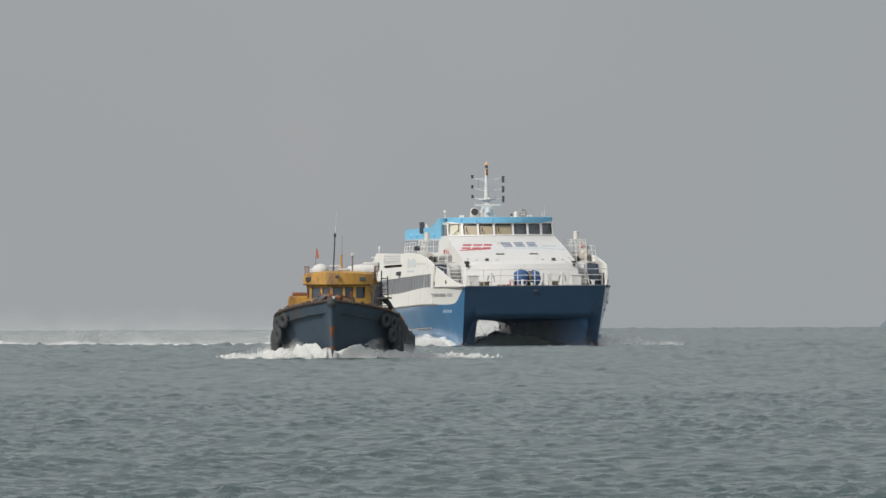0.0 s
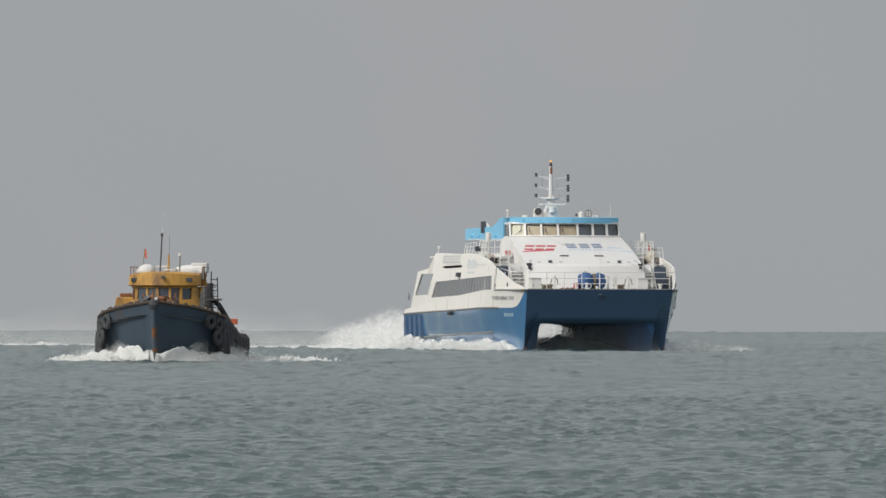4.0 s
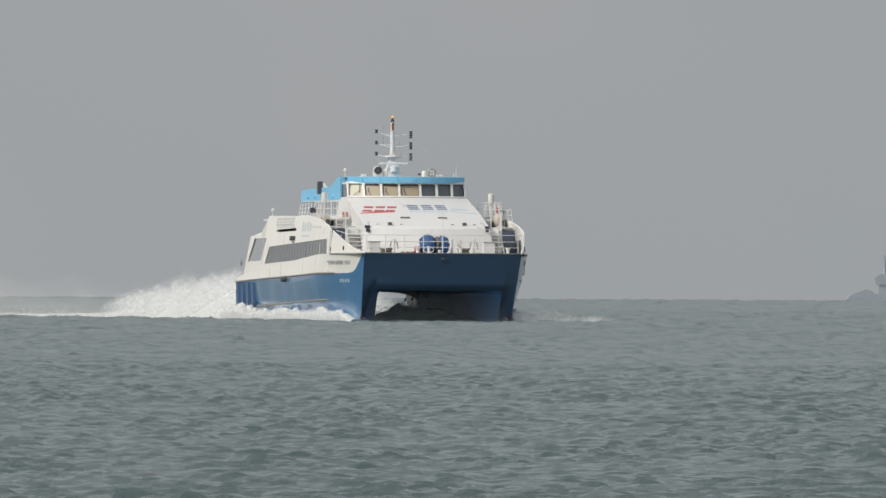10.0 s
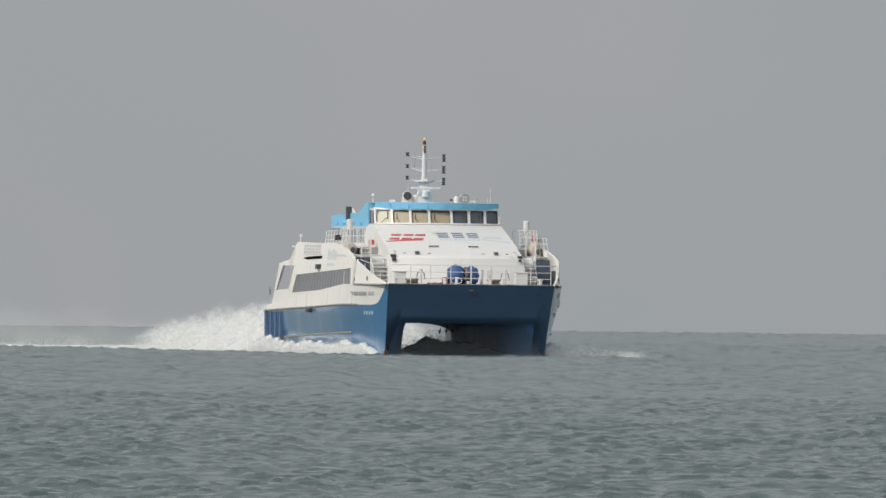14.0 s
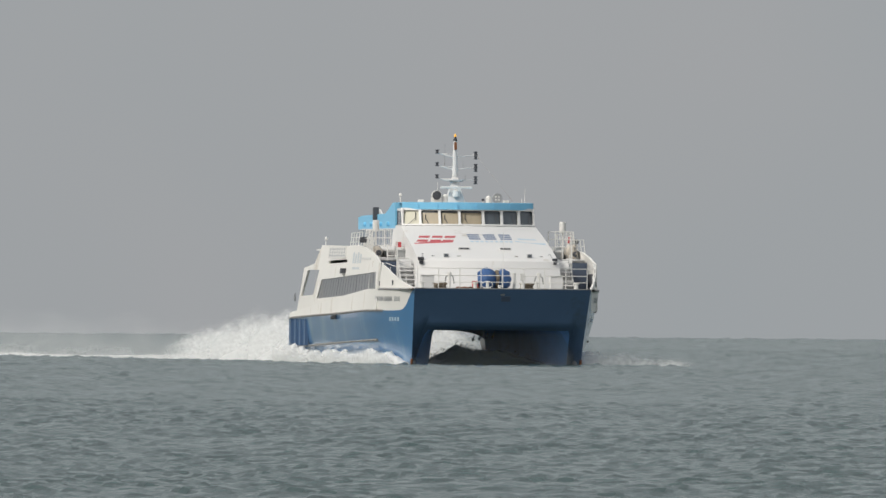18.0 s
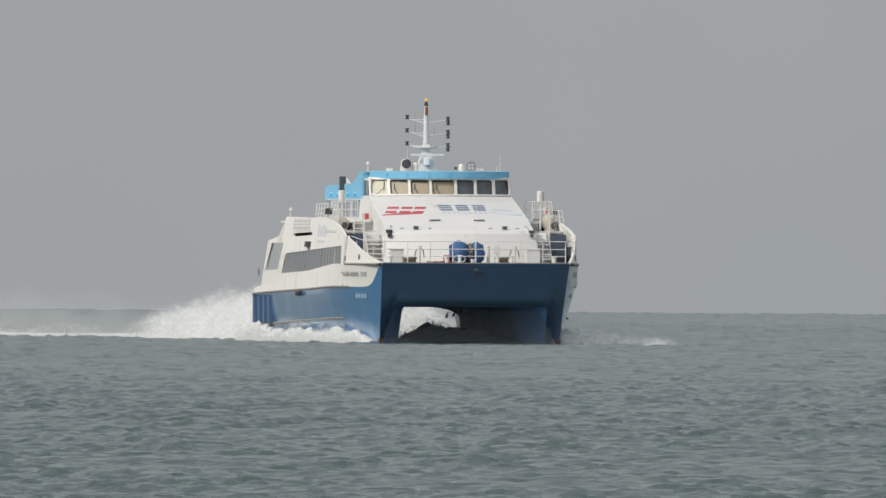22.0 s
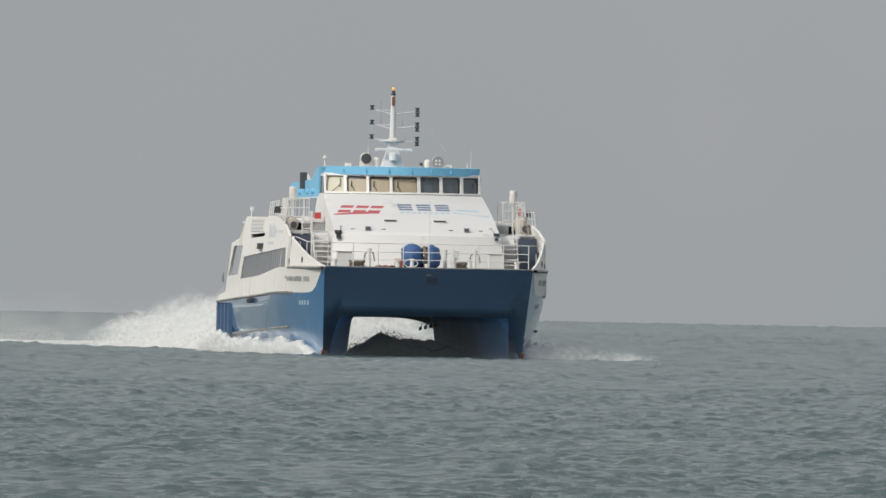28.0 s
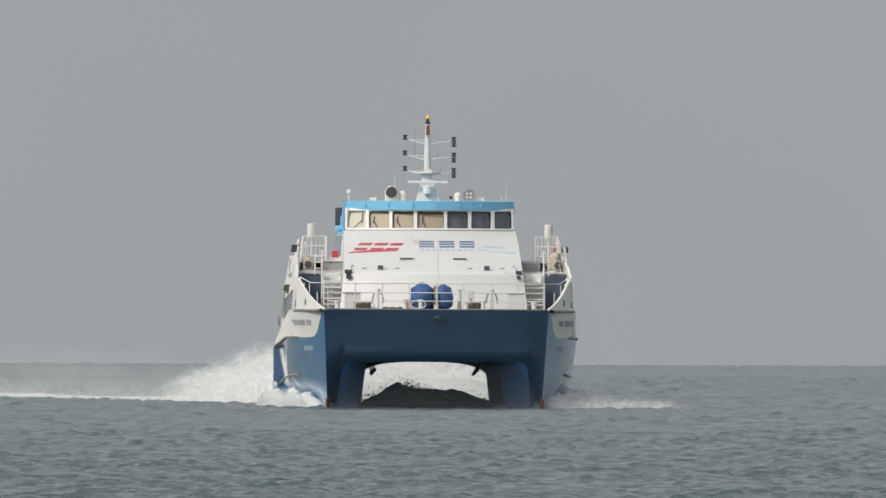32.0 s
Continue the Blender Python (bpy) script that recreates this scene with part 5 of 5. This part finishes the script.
for k, (x, y, z) in enumerate(((-2.0, -1.2, 2.6), (-2.4, 0.9, 2.62), (-2.2, -0.2, 2.72), (-3.0, 1.7, 2.45), (-3.4, -1.9, 2.4))):
    part("rope_heap", lathed((x, y, z - 0.2), (0, 0, 1), [(0, 0.30), (0.15, 0.33), (0.30, 0.22), (0.42, 0.10), (0.44, 0.01)], 9), GUNWALE, tug)
# ---- foam and spray, in rigid pieces that travel with the boats ----
rng = np.random.RandomState(11)


def ridge(n, x0, x1, y_at, width, height, size, rng, lift=0.0):
    """Lumps heaped along a line: thick low down, thin at the top."""
    x = rng.uniform(x0, x1, n)
    y = np.array([y_at(v) for v in x]) + rng.normal(0, 1, n) * width
    h = np.array([height(v) for v in x]) * (0.55 + 0.45 * np.sin(x * 1.7 + rng.uniform(0, 6)) * np.sin(x * 0.61 + 1))
    z = lift + h * rng.beta(0.9, 1.8, n)
    s = size * rng.uniform(0.35, 1.25, n) * (1.15 - 0.7 * z / (h.max() + 0.01))
    return np.stack([x, y, z], -1), s


def mound(name, rows, cols, place, mat, label, category, lump=1.0):
    """A solid heap of white water under the drops; place gives a point for u, v from 0 to 1."""
    bm = bmesh.new()
    pts = []
    for i in range(rows):
        row = []
        for j in range(cols):
            p = Vector(place(i / (rows - 1), j / (cols - 1)))
            f = 1 + lump * (0.55 * noise.noise(p * 0.8) + 0.40 * noise.noise(p * 1.9) + 0.16 * noise.noise(p * 4.3))
            row.append((p.x + 0.1 * noise.noise(p * 2.9), p.y + 0.1 * noise.noise(p * 2.3), p.z * f if p.z > 0 else p.z))
        pts.append(row)
    grid(bm, pts)
    ob = part(name, bm, mat, None, smooth=True)
    return tagged(ob, label, category, kind="stuff")


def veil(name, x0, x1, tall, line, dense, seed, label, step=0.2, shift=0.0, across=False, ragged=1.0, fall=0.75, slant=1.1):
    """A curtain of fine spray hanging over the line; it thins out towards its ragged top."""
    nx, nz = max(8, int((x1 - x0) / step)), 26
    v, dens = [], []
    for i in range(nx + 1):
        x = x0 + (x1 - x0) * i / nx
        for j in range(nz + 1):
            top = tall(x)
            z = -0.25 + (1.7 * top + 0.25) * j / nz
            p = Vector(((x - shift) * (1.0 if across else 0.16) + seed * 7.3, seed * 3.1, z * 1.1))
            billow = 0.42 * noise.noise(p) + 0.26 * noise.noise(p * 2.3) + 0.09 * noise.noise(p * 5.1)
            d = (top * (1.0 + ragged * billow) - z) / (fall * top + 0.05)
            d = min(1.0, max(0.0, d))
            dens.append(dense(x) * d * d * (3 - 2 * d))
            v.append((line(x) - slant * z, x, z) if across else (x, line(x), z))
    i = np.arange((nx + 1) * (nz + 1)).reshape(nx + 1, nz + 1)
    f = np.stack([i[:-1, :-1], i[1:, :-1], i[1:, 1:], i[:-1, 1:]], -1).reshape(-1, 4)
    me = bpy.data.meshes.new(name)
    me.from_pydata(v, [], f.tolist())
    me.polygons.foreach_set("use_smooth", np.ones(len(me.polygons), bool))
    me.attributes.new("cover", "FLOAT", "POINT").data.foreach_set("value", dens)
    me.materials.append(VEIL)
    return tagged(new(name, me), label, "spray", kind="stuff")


# bow waves thrown along the outer sides of the ferry's hulls
for sgn in (-1, 1):
    line = lambda x: sgn * (4.5 + 1.75 * min(1, (-x - 2.8) / 10) ** 0.8)
    tall = lambda x: np.interp(-x, [2.8, 5, 9, 16, 25, 44], [0.15, 0.62, 0.85, 0.85, 0.75, 0.95])
    c, s = ridge(3000, -44, -2.8, line, 0.26, tall, 0.045, rng, -0.12)
    wave = tagged(drops("bow_wave", c, s, FOAM, rng), "white foam curling along the ferry's hull side", "bow wave", kind="stuff")
    c, s = ridge(3500, -44, -3.2, line, 0.36, lambda x: 1.25 * tall(x), 0.024, rng, -0.1)
    fleck = tagged(drops("bow_wave_flecks", c, s, FOAM, rng, True), "white flecks along the ferry's hull side", "bow wave", kind="stuff")
    heap = mound("bow_wave_ridge", 260, 13, lambda u, v: (-3.2 - 41 * u, line(-3.2 - 41 * u) + sgn * (v - 0.5) * 1.1, -0.25 + (0.25 + 0.74 * tall(-3.2 - 41 * u)) * math.sin(math.pi * v)), FOAM, "white ridge of water along the ferry's hull side", "bow wave")
    FERRY_RIDERS.extend([wave, fleck, heap])
    FERRY_RIDERS.append(veil("bow_spray", -44, -3.4, lambda x: 1.15 * tall(x), lambda x: line(x) + sgn * 0.55, lambda x: 0.85, 3 + 5 * sgn, "soft white spray along the ferry's hull side"))
    lo, hi = (1.6, 5.0) if sgn > 0 else (-5.0, -1.6)
    FERRY_RIDERS.append(veil("stem_curl", lo, hi, lambda y: 0.62 * np.interp(abs(y), [1.6, 3.0, 4.1, 4.4, 5.0], [0.1, 0.75, 1.0, 0.7, 0.3]), lambda y: -3.0, lambda y: np.interp(abs(y), [1.6, 2.6, 4.0, 4.3, 5.0], [0.0, 0.16, 0.22, 0.7, 0.0]), 60 + sgn, "thin curl of water at the foot of the stem", 0.06, across=True, ragged=0.3))
# the wave that runs off from the port bow: thin spray over it and a breaking end
def off_port(u):
    return -2.6 + 0.4 * u, 4.6 + 5.0 * u


crest = mound("breaking_crest", 50, 9, lambda u, v: (off_port(0.74 + 0.26 * u)[0] - 1.0 * v, off_port(0.74 + 0.26 * u)[1] + 0.4 * v, -0.2 + (0.2 + 0.13 * max(0.0, math.sin(math.pi * u)) ** 0.6) * math.sin(math.pi * v)), FOAM, "white crest breaking at the end of the bow wave", "bow wave", 0.9)
FERRY_RIDERS.append(crest)
for k in range(2):
    lo, hi = 4.4 + 1.0 * k, 9.0 + 1.8 * k
    FERRY_RIDERS.append(veil("blown_spray", lo, hi, lambda y: 0.95 * np.interp((y - lo) / (hi - lo), [0, 0.2, 0.6, 1], [1.0, 1.0, 0.7, 0.35]), lambda y: -2.7 + 0.1 * (y - 4.6) - 0.2 * k, lambda y: 0.62 * np.interp((y - lo) / (hi - lo), [0, 0.2, 0.75, 1], [0.6, 1, 1.0, 0]), 45 + k, "thin spray blown off the port bow wave", 0.10, across=True, fall=0.9, slant=0.3))
# churned water in the tunnel between the hulls
def heave_at(y):
    """The shaded water heaps up along the middle of the tunnel, highest to starboard."""
    return 0.68 + 0.42 * math.exp(-((y + 1.15) / 0.85) ** 2) + 0.07 * math.sin(2.3 * y)


hump = mound("tunnel_swell", 60, 61, lambda u, v: (-5.2 - 4.5 * u, (v - 0.5) * 6.6, -0.3 + (0.3 + heave_at((v - 0.5) * 6.6) * math.sin(math.pi * u) ** 0.6) * math.sin(math.pi * v) ** 0.35), WATER, "dark water heaped up in the tunnel between the hulls", "swell", 0.75)
c, s = ridge(2600, -9.5, -6.5, lambda x: -0.7, 1.25, lambda x: 1.0, 0.04, rng, 0.15)
c[:, 2] += 0.45 * np.exp(-((c[:, 1] + 1.15) / 0.8) ** 2)
fleck = tagged(drops("tunnel_splash", c, s, WATER, rng, True), "dark water drops thrown up in the tunnel", "splash", kind="stuff")
FERRY_RIDERS.extend([hump, fleck])
# stern plume and the white wake, in lengths that follow the ferry's track
def plume(back):
    """Height of the white water at a distance behind the stern."""
    return float(np.interp(back, [-2, 0, 4, 8, 12, 20, 28, 36, 44, 54, 72, 240], [0.4, 1.0, 1.8, 2.35, 2.55, 2.5, 2.0, 1.15, 0.55, 0.30, 0.18, 0.14]))


def swell_of(x):
    """The trailing wake heaps up and breaks down along its length."""
    return 0.45 + 1.1 * max(0.0, noise.noise(Vector((x * 0.11, 2.0, 5.0))) + 0.25) + 1.5 * max(0.0, noise.noise(Vector((x * 0.45, 7.0, 1.0))) - 0.15)


def parted(back, y):
    """Close behind the stern the white water stands up on both sides of the tunnel's stream."""
    return 1 - 0.8 * math.exp(-(y / 3.2) ** 2) * min(1.0, max(0.0, 1 - (back - 6) / 8))


for k in range(18):
    lag = 51.0 + 13.0 * k
    plumed = k < 7
    n = [1800, 1700, 1500, 1200, 900, 800, 800, 750, 700, 650, 650, 650, 600, 600, 600, 600, 600, 600][k]
    for fine, count in ((False, n), (True, [3000, 2600, 2200, 1500, 900, 400, 200][k] if plumed else 0)):
        if not count:
            continue
        x = rng.uniform(-6.5, 6.5, count)
        y = rng.normal(0, 1, count) * (2.2 if plumed else 1.5)
        xx = x - lag
        rough = 0.75 + 0.16 * np.sin(xx * 0.83) + 0.12 * np.sin(xx * 2.1 + y) + 0.10 * np.sin(xx * 4.7 + 2 * y)
        h = np.array([plume(-v - 44.5) for v in xx]) * rough * np.exp(-(y / 5.5) ** 2)
        if fine:
            z = h * 0.95 * rng.beta(1.2, 1.8, count)
            s = rng.uniform(0.006, 0.018, count)
        else:
            z = -0.15 + (0.6 if plumed else 0.9) * h * rng.beta(0.8, 1.5, count)
            s = rng.uniform(0.025, 0.07, count) * (1.1 - 0.5 * z / (h.max() + 0.2))
        seg = tagged(drops("stern_spray" if plumed else "wake_foam", np.stack([x, y, z], -1), s, FOAM, rng, fine), "white spray plume thrown up behind the ferry" if plumed else "white wake foam trailing on the sea", "wake", group="ferry wake", kind="stuff")
        WAKE.append((seg, lag))
    top = mound("stern_wash" if plumed else "wake_ridge", 70, 33, lambda u, v: (-6.6 + 13.2 * u, (v - 0.5) * (13.5 if plumed else 4.6), -0.3 + (0.3 + (0.84 * parted(6.6 - 13.2 * u + lag - 44.5, (v - 0.5) * 13.5) if plumed else 0.95 * swell_of(13.2 * u - lag)) * plume(6.6 - 13.2 * u + lag - 44.5)) * math.sin(math.pi * v) ** (1.1 if plumed else 0.8)), FOAM, "solid white water of the ferry's wash" if plumed else "white wake ridge trailing on the sea", "wake", 0.30 if plumed else 1.7)
    WAKE.append((tagged(top, group="ferry wake"), lag))
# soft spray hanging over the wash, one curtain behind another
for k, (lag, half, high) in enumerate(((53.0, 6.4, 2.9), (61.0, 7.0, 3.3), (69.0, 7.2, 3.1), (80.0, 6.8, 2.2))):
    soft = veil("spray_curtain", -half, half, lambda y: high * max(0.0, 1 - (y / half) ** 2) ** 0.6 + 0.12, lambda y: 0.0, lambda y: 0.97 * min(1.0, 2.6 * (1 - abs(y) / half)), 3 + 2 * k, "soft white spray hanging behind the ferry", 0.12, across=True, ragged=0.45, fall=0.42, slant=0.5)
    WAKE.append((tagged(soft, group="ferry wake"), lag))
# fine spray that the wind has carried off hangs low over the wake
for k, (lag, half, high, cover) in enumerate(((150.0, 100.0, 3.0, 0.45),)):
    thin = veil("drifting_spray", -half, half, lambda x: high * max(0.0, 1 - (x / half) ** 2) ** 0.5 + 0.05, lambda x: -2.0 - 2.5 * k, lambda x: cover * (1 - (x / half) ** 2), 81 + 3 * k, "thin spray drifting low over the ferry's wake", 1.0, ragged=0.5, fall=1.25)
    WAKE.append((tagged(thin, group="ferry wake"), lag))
# thin spray sheet in the tunnel's mouth, added to lift the dark like haze
FERRY_RIDERS.append(veil("tunnel_mist", -4.2, 4.2, lambda y: 3.2, lambda y: -3.3, lambda y: 0.15, 91, "thin mist sheet in the tunnel's mouth, added to lighten it", 0.2, across=True, ragged=0.25, fall=0.5, slant=0.0))
# the tug's bow wave, and the broken water round it
for sgn in (-1, 1):
    c, s = ridge(2300, -7.5, -0.5, lambda x: sgn * (0.25 + 4.6 * (max(0, -x - 0.5) / 7.0) ** 0.7), 0.38, lambda x: np.interp(-x, [0.5, 2, 4, 7.5], [0.9, 0.95, 0.6, 0.2]), 0.045, rng, -0.15)
    f, q = ridge(7000, -8.0, -0.5, lambda x: sgn * (0.3 + 4.6 * (max(0, -x - 0.5) / 7.5) ** 0.7), 0.5, lambda x: np.interp(-x, [0.5, 2, 4, 8], [0.9, 1.5, 1.1, 0.5]), 0.026, rng, -0.1)
    TUG_RIDERS.append(tagged(drops("bow_wave_flecks", f, q, FOAM, rng, True), "white flecks over the tug's bow wave", "bow wave", kind="stuff"))
    TUG_RIDERS.append(tagged(drops("bow_wave", c, s, FOAM, rng), "white bow wave of the tug", "bow wave", kind="stuff"))
    heap = mound("bow_wave_ridge", 150, 31, lambda u, v: (-0.4 - 7.5 * u, sgn * (0.1 + 4.6 * u ** 0.7 + (v - 0.35) * (0.6 + 2.6 * u)), -0.25 + (0.25 + (0.80 if sgn > 0 else 0.92) * np.interp(u, [0, 0.2, 0.5, 1], [0.70, 0.74, 0.46, 0.14])) * math.sin(math.pi * v) ** 1.3), FOAM, "white wave thrown aside by the tug", "bow wave", 0.85)
    TUG_RIDERS.append(heap)
    for q in range(2):
        x0, inner = -1.6 - 2.6 * q, 0.5 + 1.35 * q
        outer = inner + 2.6 + 0.5 * q
        lo, hi = (inner, outer) if sgn > 0 else (-outer, -inner)
        TUG_RIDERS.append(veil("bow_spray", lo, hi, lambda y: 1.7 * np.interp((abs(y) - inner) / (outer - inner), [0, 0.3, 1], [0.9, 1.0, 0.25]), lambda y: x0, lambda y: 0.75 * np.interp((abs(y) - inner) / (outer - inner), [0, 0.3, 1], [0.8, 1, 0.1]), 40 + q + 4 * sgn, "soft white spray over the tug's bow wave", 0.08, across=True))
    c, s = ridge(900, -20, -6, lambda x: sgn * (3.7 + 0.16 * (-x - 6)), 0.6, lambda x: 0.4, 0.14, rng, -0.1)
    TUG_RIDERS.append(tagged(drops("side_wash", c, s, FOAM, rng), "broken white wash beside the tug", "foam", kind="stuff"))
# ---- a vessel far off in the haze ----
far_ship = tagged(new("distant_ship"), "small grey ship almost lost in the haze", "ship")
part("hull", prism([(0.1, -1.5), (0, 0.4), (-0.5, 1.3), (-1.8, 1.9), (-3.2, 2.4), (-4.0, 2.2), (-4.6, 1.7), (-15.5, 1.5), (-16, -1.5)], -2.5, 2.5), HAZY_HULL, far_ship)
part("deckhouse", prism([(-5.2, 1.6), (-5.4, 4.3), (-9.0, 4.2), (-9.4, 3.2), (-10.4, 3.0), (-10.4, 1.5)], -2.0, 2.0), HAZY_HULL, far_ship)
part("bridge", prism([(-4.9, 3.0), (-4.6, 4.2), (-5.3, 4.7), (-8.0, 4.7), (-8.4, 3.0)], -2.1, 2.1), HAZY_HULL, far_ship)
part("mast", tubed([(-6.2, 0, 4.8), (-6.1, 0, 7.6)], 0.30, 6, 0.14), HAZY_HULL, far_ship)
part("funnel", prism([(-9.2, 3.0), (-9.4, 4.0), (-10.2, 4.0), (-10.4, 3.0)], -0.8, 0.8), HAZY_HULL, far_ship)
part("stern_post", tubed([(-14.8, 0, 1.4), (-14.8, 0, 3.2)], 0.2, 6, 0.12), HAZY_HULL, far_ship)

# ---- what moves: seconds, x, y, heading in degrees from +x ----
FERRY = [
    (0, 13.00, 1468.20, -81.50),
    (2, 16.77, 1442.31, -81.65),
    (4, 21.10, 1413.03, -81.36),
    (6, 25.92, 1381.46, -80.99),
    (8, 31.08, 1347.71, -81.06),
    (10, 36.16, 1312.80, -81.56),
    (12, 40.80, 1278.55, -81.99),
    (14, 45.26, 1243.86, -82.33),
    (16, 49.60, 1208.60, -82.62),
    (18, 53.76, 1174.18, -82.52),
    (20, 57.82, 1140.65, -82.45),
    (22, 62.03, 1105.17, -82.52),
    (24, 66.06, 1070.02, -82.66),
    (26, 69.93, 1033.71, -83.27),
    (28, 73.20, 998.60, -84.28),
    (30, 75.82, 963.43, -85.66),
    (32, 77.50, 928.71, -87.51),
]
# how the ferry rides the swell, second by second: bow up in degrees, lift in metres, roll in degrees
RIDE = [
    (0.10, -0.06, 0.24), (0.12, -0.08, 0.12), (0.12, -0.10, 0.01), (0.03, -0.08, -0.01), (-0.04, -0.09, -0.03), (-0.00, -0.12, -0.09),
    (0.15, -0.11, -0.23), (0.06, -0.08, -0.26), (0.11, -0.04, -0.19), (0.20, -0.08, -0.18), (0.17, -0.08, -0.12), (0.03, -0.09, -0.19),
    (-0.10, -0.06, -0.16), (-0.04, -0.07, -0.16), (-0.07, -0.04, -0.07), (-0.06, -0.04, -0.02), (-0.15, -0.06, -0.00), (-0.09, -0.07, -0.04),
    (0.01, -0.01, -0.06), (-0.16, 0.01, 0.06), (-0.13, 0.01, 0.13), (-0.04, 0.04, 0.27), (-0.09, 0.00, 0.18), (-0.00, -0.04, 0.13),
    (-0.12, -0.07, 0.14), (-0.10, -0.09, 0.12), (-0.04, -0.13, -0.02), (0.03, -0.15, -0.10), (0.08, -0.06, 0.06), (-0.12, -0.02, 0.19),
    (-0.12, 0.00, 0.14), (0.11, 0.10, -0.03), (-0.02, 0.09, -0.10),
]


def on_sea(x, y, rz):
    return pose(x, y, -(x * x + y * y) / (2 * EARTH), 0, 0, rz)


def ferry_track(t):
    """Place and heading at any time; straight on before the start and after the end."""
    ts = [r[0] for r in FERRY]
    if t < 0:
        (_, x0, y0, a0), (_, x1, y1, a1) = FERRY[:2]
        return x0 + (x1 - x0) * t / 2, y0 + (y1 - y0) * t / 2 * 1.12, a0
    return tuple(float(np.interp(t, ts, [r[k] for r in FERRY])) for k in (1, 2, 3))


def wake_track(t, lag):
    """The white stern wave spreads from the ferry's track to starboard, the farther behind the more."""
    x, y, a = ferry_track(t - lag / 17.0)
    off = 0.13 * max(0.0, lag - 58)
    return x + off * math.sin(radians(a)), y - off * math.cos(radians(a)), a + (7.4 if lag > 58 else 0.0)


def motions():
    rows = [(t, on_sea(x, y, a)) for t, x, y, a in FERRY]
    for ob in FERRY_RIDERS:
        walk(ob, rows)
    ride = []
    for t, (up, lift, roll) in enumerate(RIDE):
        x, y, a = ferry_track(t)
        ride.append((t, pose(x, y, lift + 20 * math.sin(radians(up)) - (x * x + y * y) / (2 * EARTH), roll, -up, a)))
    walk(ferry, ride)
    for ob, lag in WAKE:
        walk(ob, [(t, on_sea(*wake_track(t, lag))) for t in range(0, 33, 2)])
    track = [(t, -0.21 - 0.69 * t, 1156 - 6.54 * t, -90 - a) for t, a in ((0, 3.6), (2.5, 4.2), (5, 5.3), (8, 5.7), (16, 5.7), (24, 5.7), (32, 5.7))]
    walk(tug, [(t, pose(x, y, -(x * x + y * y) / (2 * EARTH) - 0.13, 0, 0, a)) for t, x, y, a in track])
    for ob in TUG_RIDERS:
        walk(ob, [(t, on_sea(x, y, a)) for t, x, y, a in track])
    walk(far_ship, [(t, pose(83.94 + 1.855 * t + 0.0453 * t * t, 3500, -(3500 ** 2 + 100 ** 2) / (2 * EARTH) - 0.4, 0, 0, 180)) for t in range(0, 33, 4)])
    walk(sea, [(t, pose(1.5 * (t - 16), 0, 0)) for t in (0, 16, 32)])


motions()
